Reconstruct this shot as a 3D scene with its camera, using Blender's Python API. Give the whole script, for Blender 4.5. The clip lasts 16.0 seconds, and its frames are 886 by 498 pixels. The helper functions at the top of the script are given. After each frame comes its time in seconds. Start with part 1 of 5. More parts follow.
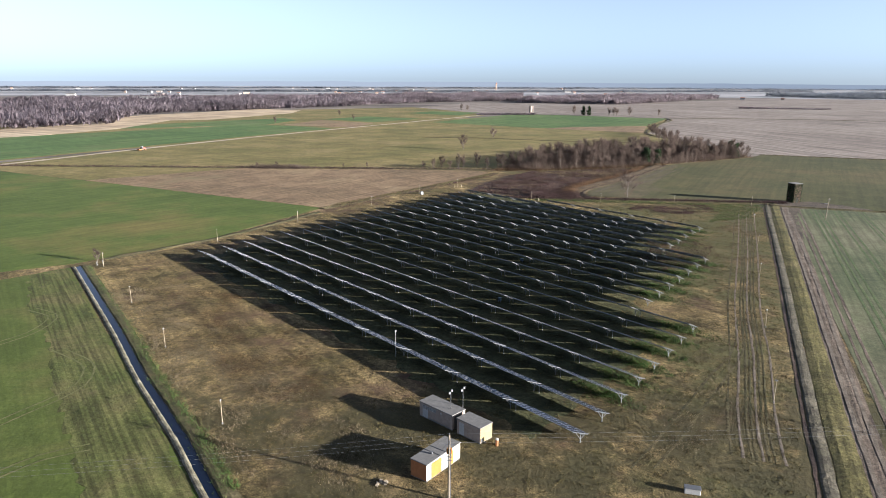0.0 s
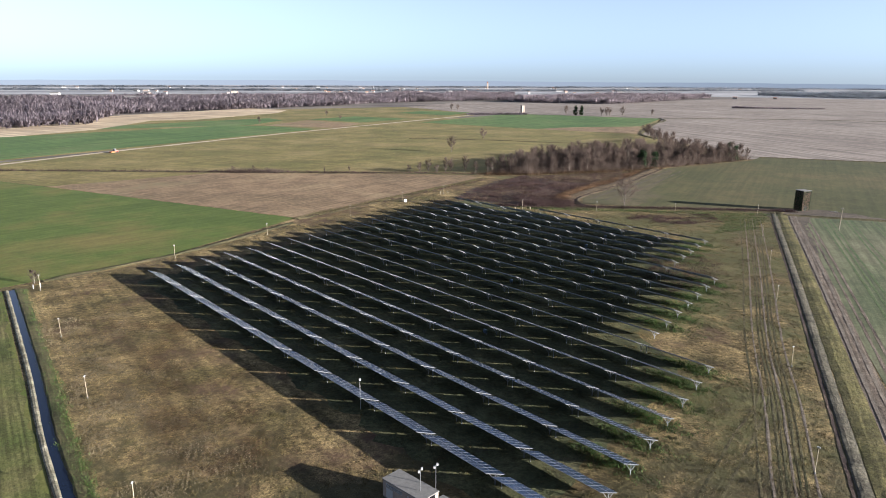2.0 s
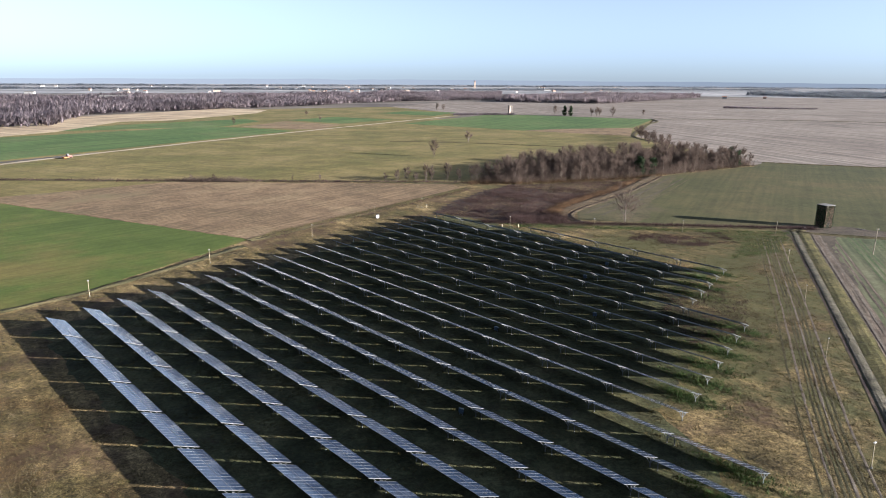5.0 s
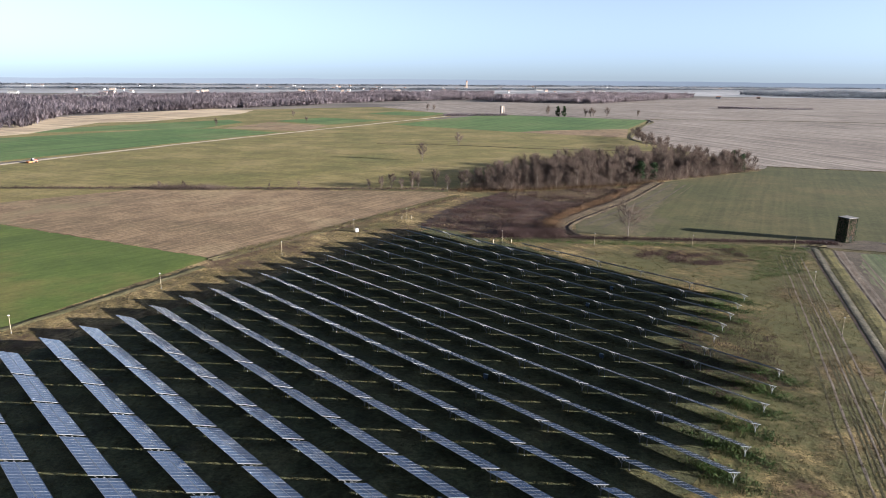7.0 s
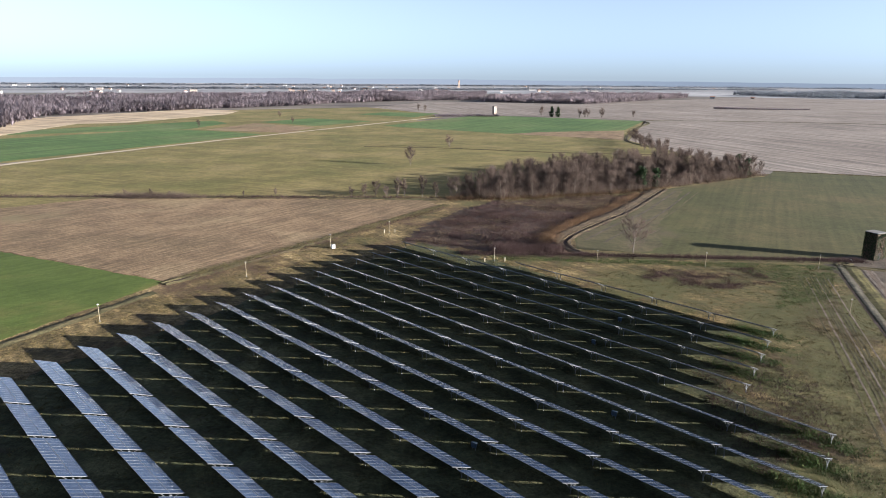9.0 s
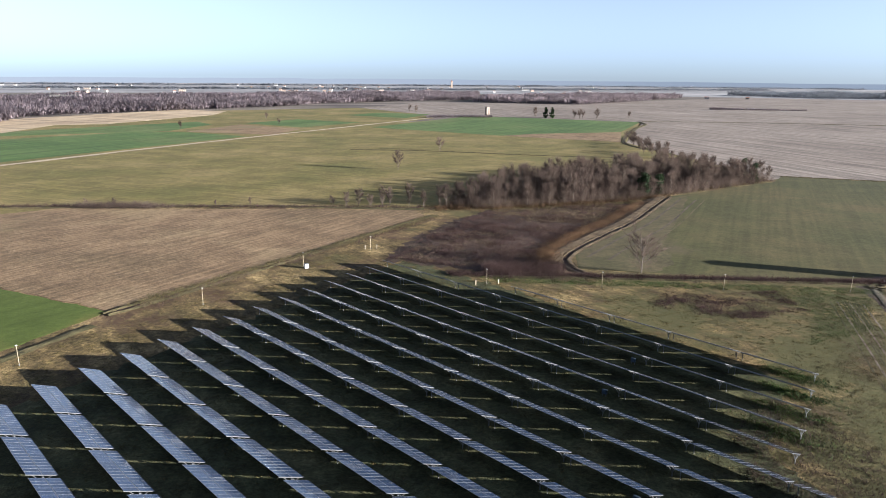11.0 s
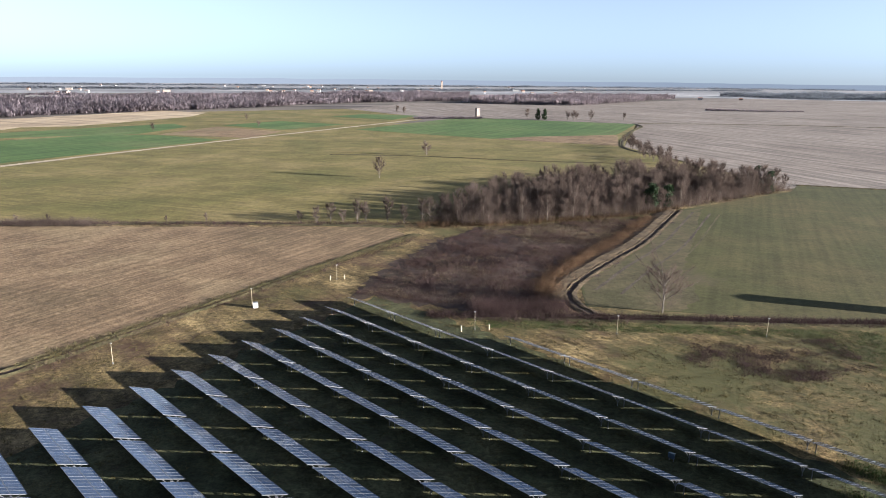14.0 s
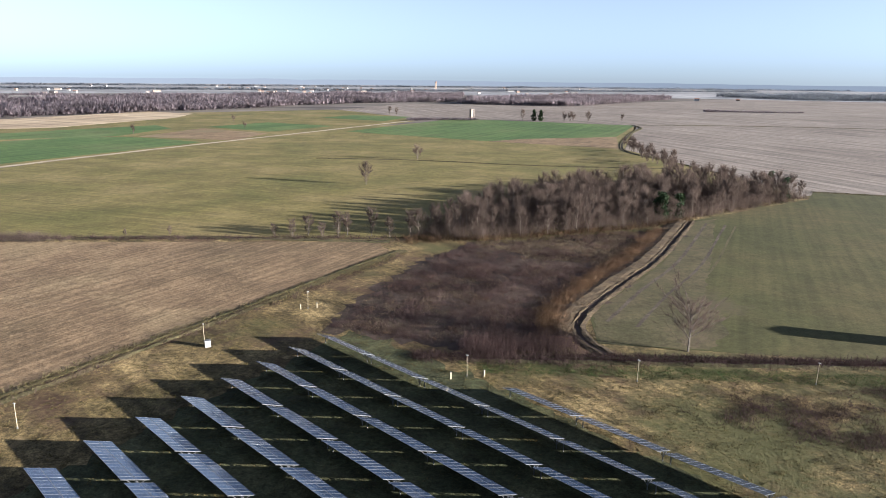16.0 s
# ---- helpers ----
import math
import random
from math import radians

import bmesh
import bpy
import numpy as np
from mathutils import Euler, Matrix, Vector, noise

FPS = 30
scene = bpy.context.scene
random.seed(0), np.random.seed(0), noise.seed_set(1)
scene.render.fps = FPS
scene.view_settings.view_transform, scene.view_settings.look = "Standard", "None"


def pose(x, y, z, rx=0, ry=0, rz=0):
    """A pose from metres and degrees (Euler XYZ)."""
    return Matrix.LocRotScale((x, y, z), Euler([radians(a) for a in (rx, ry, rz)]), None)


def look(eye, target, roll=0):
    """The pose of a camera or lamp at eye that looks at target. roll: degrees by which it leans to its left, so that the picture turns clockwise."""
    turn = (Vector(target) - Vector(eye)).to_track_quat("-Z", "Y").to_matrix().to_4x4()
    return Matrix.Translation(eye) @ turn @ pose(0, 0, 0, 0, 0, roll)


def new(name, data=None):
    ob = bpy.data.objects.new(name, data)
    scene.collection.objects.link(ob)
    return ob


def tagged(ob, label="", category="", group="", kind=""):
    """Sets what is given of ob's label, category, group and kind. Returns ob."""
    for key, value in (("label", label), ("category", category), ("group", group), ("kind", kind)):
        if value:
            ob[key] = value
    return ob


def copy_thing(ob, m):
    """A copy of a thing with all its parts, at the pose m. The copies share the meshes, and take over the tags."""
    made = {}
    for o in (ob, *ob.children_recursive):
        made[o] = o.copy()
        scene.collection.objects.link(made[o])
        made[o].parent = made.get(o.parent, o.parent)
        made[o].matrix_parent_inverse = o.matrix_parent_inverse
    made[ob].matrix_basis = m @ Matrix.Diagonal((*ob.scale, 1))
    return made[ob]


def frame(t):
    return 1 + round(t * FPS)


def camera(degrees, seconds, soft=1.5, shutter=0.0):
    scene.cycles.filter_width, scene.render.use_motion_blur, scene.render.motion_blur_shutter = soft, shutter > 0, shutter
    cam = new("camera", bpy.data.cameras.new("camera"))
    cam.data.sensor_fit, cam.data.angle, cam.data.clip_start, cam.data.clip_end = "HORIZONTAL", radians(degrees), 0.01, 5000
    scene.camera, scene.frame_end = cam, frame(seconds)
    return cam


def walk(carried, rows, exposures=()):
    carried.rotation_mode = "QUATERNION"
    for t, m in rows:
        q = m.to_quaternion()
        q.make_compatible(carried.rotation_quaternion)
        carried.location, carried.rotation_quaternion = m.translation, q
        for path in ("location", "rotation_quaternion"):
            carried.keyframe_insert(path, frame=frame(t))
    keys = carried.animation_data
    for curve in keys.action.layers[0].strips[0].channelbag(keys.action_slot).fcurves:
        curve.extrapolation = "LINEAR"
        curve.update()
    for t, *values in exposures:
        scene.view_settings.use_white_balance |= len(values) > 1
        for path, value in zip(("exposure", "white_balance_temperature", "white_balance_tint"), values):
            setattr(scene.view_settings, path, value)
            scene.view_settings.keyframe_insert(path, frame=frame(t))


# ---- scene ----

# ------------------------------------------------------------ camera
cam = camera(65.5, 16.0, soft=0.65)
ROWS = [
    (0, 0.00, 0.00, 52.00, 0.000, -13.851, 0.262),
    (0.5, 0.76, 5.14, 52.08, -0.174, -13.873, 0.273),
    (1, 1.52, 10.46, 52.15, -0.347, -13.894, 0.283),
    (1.5, 2.27, 15.94, 52.23, -0.520, -13.913, 0.294),
    (2, 3.03, 21.56, 52.30, -0.692, -13.932, 0.305),
    (2.5, 3.78, 27.29, 52.37, -0.863, -13.949, 0.315),
    (3, 4.53, 33.12, 52.43, -1.033, -13.965, 0.326),
    (3.5, 5.28, 39.01, 52.49, -1.203, -13.980, 0.336),
    (4, 6.04, 44.96, 52.55, -1.371, -13.993, 0.347),
    (4.5, 6.79, 50.95, 52.60, -1.538, -14.005, 0.358),
    (5, 7.55, 56.96, 52.65, -1.703, -14.016, 0.368),
    (5.5, 8.30, 62.98, 52.69, -1.868, -14.026, 0.379),
    (6, 9.06, 69.00, 52.72, -2.030, -14.035, 0.389),
    (6.5, 9.82, 75.02, 52.75, -2.191, -14.042, 0.400),
    (7, 10.58, 81.02, 52.77, -2.350, -14.048, 0.411),
    (7.5, 11.34, 86.99, 52.78, -2.507, -14.053, 0.421),
    (8, 12.11, 92.94, 52.79, -2.661, -14.056, 0.432),
    (8.5, 12.88, 98.86, 52.78, -2.814, -14.059, 0.443),
    (9, 13.66, 104.75, 52.77, -2.964, -14.060, 0.453),
    (9.5, 14.44, 110.61, 52.74, -3.112, -14.059, 0.464),
    (10, 15.22, 116.45, 52.71, -3.258, -14.058, 0.474),
    (10.5, 16.01, 122.26, 52.66, -3.401, -14.055, 0.485),
    (11, 16.81, 128.06, 52.61, -3.541, -14.052, 0.496),
    (11.5, 17.61, 133.85, 52.54, -3.678, -14.047, 0.506),
    (12, 18.41, 139.64, 52.46, -3.812, -14.040, 0.517),
    (12.5, 19.22, 145.44, 52.37, -3.943, -14.033, 0.527),
    (13, 20.04, 151.27, 52.26, -4.070, -14.024, 0.538),
    (13.5, 20.87, 157.13, 52.14, -4.195, -14.014, 0.549),
    (14, 21.71, 163.05, 52.00, -4.316, -14.003, 0.559),
    (14.5, 22.55, 169.04, 51.85, -4.433, -13.990, 0.570),
    (15, 23.40, 175.13, 51.69, -4.547, -13.976, 0.581),
    (15.5, 24.26, 181.33, 51.51, -4.657, -13.961, 0.591),
    (16, 25.13, 187.66, 51.31, -4.762, -13.945, 0.602),
]
walk(cam, [(t, pose(x, y, z, 90 + pitch, 0, yaw) @ pose(0, 0, 0, 0, 0, roll)) for t, x, y, z, yaw, pitch, roll in ROWS],
     exposures=[(0.0, 2.55, 5350, 11), (16.0, 2.55, 5350, 11)])

# ------------------------------------------------------------ light
SUN_EL, SUN_AZ = 9.5, -22.0          # degrees; azimuth from +x towards +y
world = bpy.data.worlds.new("sky")
scene.world = world
world.use_nodes = True
wn = world.node_tree.nodes
sky = wn.new("ShaderNodeTexSky")
sky.sky_type = "NISHITA"
sky.sun_disc = False
sky.sun_elevation = radians(SUN_EL)
sky.sun_rotation = radians(90 - SUN_AZ)
sky.air_density, sky.dust_density, sky.ozone_density = 0.6, 0.38, 3.0
wn["Background"].inputs["Strength"].default_value = 0.0385
pale = wn.new("ShaderNodeHueSaturation")
pale.inputs["Saturation"].default_value = 0.38
world.node_tree.links.new(sky.outputs[0], pale.inputs["Color"])
world.node_tree.links.new(pale.outputs[0], wn["Background"].inputs["Color"])
sun_data = bpy.data.lights.new("sun", "SUN")
sun_data.energy, sun_data.angle, sun_data.color = 5.4, radians(0.55), (1.0, 0.86, 0.68)
sun = new("sun", sun_data)
a, e = radians(SUN_AZ), radians(SUN_EL)
TO_SUN = Vector((math.cos(a) * math.cos(e), math.sin(a) * math.cos(e), math.sin(e)))
sun.matrix_world = look(TO_SUN * 300, (0, 0, 0))


# ------------------------------------------------------------ materials
def shader(name, rough=0.9, metal=0.0):
    m = bpy.data.materials.new(name)
    m.use_nodes = True
    b = m.node_tree.nodes["Principled BSDF"]
    b.inputs["Roughness"].default_value = rough
    b.inputs["Metallic"].default_value = metal
    return m, m.node_tree.nodes, m.node_tree.links, b


def ramp(nodes, links, source, stops):
    r = nodes.new("ShaderNodeValToRGB")
    while len(r.color_ramp.elements) < len(stops):
        r.color_ramp.elements.new(0.5)
    for el, (at, c) in zip(r.color_ramp.elements, stops):
        el.position, el.color = at, (*c, 1)
    links.new(source, r.inputs[0])
    return r.outputs[0]


def mix(nodes, links, kind, fac, a, b):
    n = nodes.new("ShaderNodeMix")
    n.data_type, n.blend_type = "RGBA", kind
    for value, socket in ((fac, n.inputs[0]), (a, n.inputs[6]), (b, n.inputs[7])):
        if isinstance(value, (int, float)):
            socket.default_value = value
        elif isinstance(value, tuple):
            socket.default_value = (*value, 1)
        else:
            links.new(value, socket)
    return n.outputs[2]


def noise_tex(nodes, links, coord, scale, detail=4.0, rough=0.6, stretch=None, turn=0.0):
    if stretch:
        first = nodes.new("ShaderNodeMapping")
        first.inputs["Rotation"].default_value = (0, 0, radians(-turn))
        links.new(coord, first.inputs[0])
        coord = first.outputs[0]
        mp = nodes.new("ShaderNodeMapping")
        mp.inputs["Scale"].default_value = stretch
        links.new(coord, mp.inputs[0])
        coord = mp.outputs[0]
    n = nodes.new("ShaderNodeTexNoise")
    n.inputs["Scale"].default_value, n.inputs["Detail"].default_value, n.inputs["Roughness"].default_value = scale, detail, rough
    links.new(coord, n.inputs["Vector"])
    return n.outputs["Fac"]


def soil(name, low, mid, high, large=0.03, fine=1.2, streak=None, bump=0.5, grain=0.35, rough=0.95, patches=()):
    """Open ground: three colours over large patches, fine grain, and streaks (turn in degrees, metres apart, weight) left by machines."""
    m, n, l, b = shader(name, rough)
    co = n.new("ShaderNodeTexCoord").outputs["Object"]
    big = noise_tex(n, l, co, large, 6, 0.62)
    col = ramp(n, l, big, ((0.36, low), (0.5, mid), (0.64, high)))
    small = noise_tex(n, l, co, fine, 5, 0.7)
    col = mix(n, l, "OVERLAY", grain, col, ramp(n, l, small, ((0.3, (0.1, 0.1, 0.1)), (0.7, (0.9, 0.9, 0.9)))))
    medium = noise_tex(n, l, co, fine * 0.17, 4, 0.6)
    col = mix(n, l, "OVERLAY", grain * 0.8, col, ramp(n, l, medium, ((0.35, (0.22, 0.22, 0.22)), (0.65, (0.78, 0.78, 0.78)))))
    tiny = noise_tex(n, l, co, fine * 3.7, 3, 0.7)
    col = mix(n, l, "OVERLAY", grain * 0.9, col, ramp(n, l, tiny, ((0.32, (0.12, 0.12, 0.12)), (0.68, (0.88, 0.88, 0.88)))))
    if streak:
        turn, apart, weight = streak
        lines = noise_tex(n, l, co, 1.0 / apart, 3, 0.55, (0.03, 1.0, 1.0), turn)
        col = mix(n, l, "OVERLAY", weight, col, ramp(n, l, lines, ((0.38, (0.12, 0.12, 0.12)), (0.62, (0.88, 0.88, 0.88)))))
    for k, (tone, size, cover, *drift) in enumerate(patches):
        where = noise_tex(n, l, co, 1.0 / size, 7, 0.68, (1.0, 1.0, 1.0), 37.0 * (k + 1))
        if drift:
            # this growth gets thicker in one direction
            along = n.new("ShaderNodeVectorMath")
            along.operation = "DOT_PRODUCT"
            along.inputs[1].default_value = (drift[0], drift[1], 0)
            l.new(co, along.inputs[0])
            more = n.new("ShaderNodeMath")
            more.inputs[1].default_value = drift[2]
            l.new(along.outputs["Value"], more.inputs[0])
            held = n.new("ShaderNodeClamp")
            held.inputs["Min"].default_value, held.inputs["Max"].default_value = -0.15, 0.13
            l.new(more.outputs[0], held.inputs["Value"])
            total = n.new("ShaderNodeMath")
            l.new(where, total.inputs[0])
            l.new(held.outputs[0], total.inputs[1])
            where = total.outputs[0]
        col = mix(n, l, "MIX", ramp(n, l, where, ((1 - cover, (0.0, 0.0, 0.0)), (1 - cover + 0.14, (0.85, 0.85, 0.85)))), col, tone)
    l.new(col, b.inputs["Base Color"])
    b.inputs["Specular IOR Level"].default_value = 0.15
    bp = n.new("ShaderNodeBump")
    bp.inputs["Strength"].default_value, bp.inputs["Distance"].default_value = bump, 0.25
    l.new(small, bp.inputs["Height"])
    l.new(bp.outputs[0], b.inputs["Normal"])
    return m


def island(name, stops, rough=0.85, vary=0.12, spec=0.12, sheer=0.0):
    """Stems, twigs and leaves: a colour of its own for every piece, patches over some metres."""
    m, n, l, b = shader(name, rough)
    g = n.new("ShaderNodeNewGeometry")
    col = ramp(n, l, g.outputs["Random Per Island"], stops)
    big = noise_tex(n, l, g.outputs["Position"], vary, 4, 0.6)
    col = mix(n, l, "OVERLAY", 0.6, col, ramp(n, l, big, ((0.35, (0.2, 0.2, 0.2)), (0.65, (0.8, 0.8, 0.8)))))
    l.new(col, b.inputs["Base Color"])
    b.inputs["Specular IOR Level"].default_value = spec
    if sheer:
        # open growth: part of the light comes through from behind
        t = n.new("ShaderNodeBsdfTranslucent")
        l.new(col, t.inputs["Color"])
        both = n.new("ShaderNodeMixShader")
        both.inputs[0].default_value = sheer
        l.new(b.outputs[0], both.inputs[1])
        l.new(t.outputs[0], both.inputs[2])
        l.new(both.outputs[0], n["Material Output"].inputs["Surface"])
    return m


def surface(name, c1, c2, scale=3.0, rough=0.6, metal=0.0, bump=0.1, per_object=0.0):
    """Built things: two tones by grain and stains, a little relief."""
    m, n, l, b = shader(name, rough, metal)
    co = n.new("ShaderNodeTexCoord").outputs["Object"]
    f1 = noise_tex(n, l, co, scale, 6, 0.65)
    col = ramp(n, l, f1, ((0.35, c1), (0.65, c2)))
    f2 = noise_tex(n, l, co, scale * 7, 3, 0.6)
    col = mix(n, l, "OVERLAY", 0.25, col, ramp(n, l, f2, ((0.3, (0.3, 0.3, 0.3)), (0.7, (0.7, 0.7, 0.7)))))
    if per_object:
        o = n.new("ShaderNodeObjectInfo")
        col = mix(n, l, "OVERLAY", per_object, col, ramp(n, l, o.outputs["Random"], ((0.0, (0.25, 0.25, 0.25)), (1.0, (0.75, 0.75, 0.75)))))
    l.new(col, b.inputs["Base Color"])
    bp = n.new("ShaderNodeBump")
    bp.inputs["Strength"].default_value, bp.inputs["Distance"].default_value = bump, 0.02
    l.new(f2, bp.inputs["Height"])
    l.new(bp.outputs[0], b.inputs["Normal"])
    return m


def module_glass():
    """Blue polycrystalline cells under glass, with the pale lines of the cell grid."""
    m, n, l, b = shader("solar_glass", 0.12)
    co = n.new("ShaderNodeTexCoord").outputs["Object"]
    br = n.new("ShaderNodeTexBrick")
    br.offset, br.squash = 0.0, 1.0
    br.inputs["Scale"].default_value = 1.0
    br.inputs["Mortar Size"].default_value = 0.006
    br.inputs["Brick Width"].default_value = 0.1635
    br.inputs["Row Height"].default_value = 0.1635
    br.inputs["Color1"].default_value = (0.009, 0.018, 0.040, 1)
    br.inputs["Color2"].default_value = (0.013, 0.024, 0.054, 1)
    br.inputs["Mortar"].default_value = (0.07, 0.075, 0.085, 1)
    l.new(co, br.inputs["Vector"])
    o = n.new("ShaderNodeObjectInfo")
    col = mix(n, l, "OVERLAY", 0.5, br.outputs["Color"], ramp(n, l, o.outputs["Random"], ((0.0, (0.3, 0.3, 0.3)), (1.0, (0.7, 0.7, 0.7)))))
    dust = noise_tex(n, l, n.new("ShaderNodeNewGeometry").outputs["Position"], 0.5, 5, 0.6)
    col = mix(n, l, "MIX", ramp(n, l, dust, ((0.45, (0.0, 0.0, 0.0)), (0.8, (0.04, 0.04, 0.04)))), col, (0.25, 0.23, 0.2))
    l.new(col, b.inputs["Base Color"])
    l.new(ramp(n, l, dust, ((0.35, (0.07, 0.07, 0.07)), (0.7, (0.22, 0.22, 0.22)))), b.inputs["Roughness"])
    b.inputs["IOR"].default_value = 1.5
    b.inputs["Specular IOR Level"].default_value = 0.19
    return m


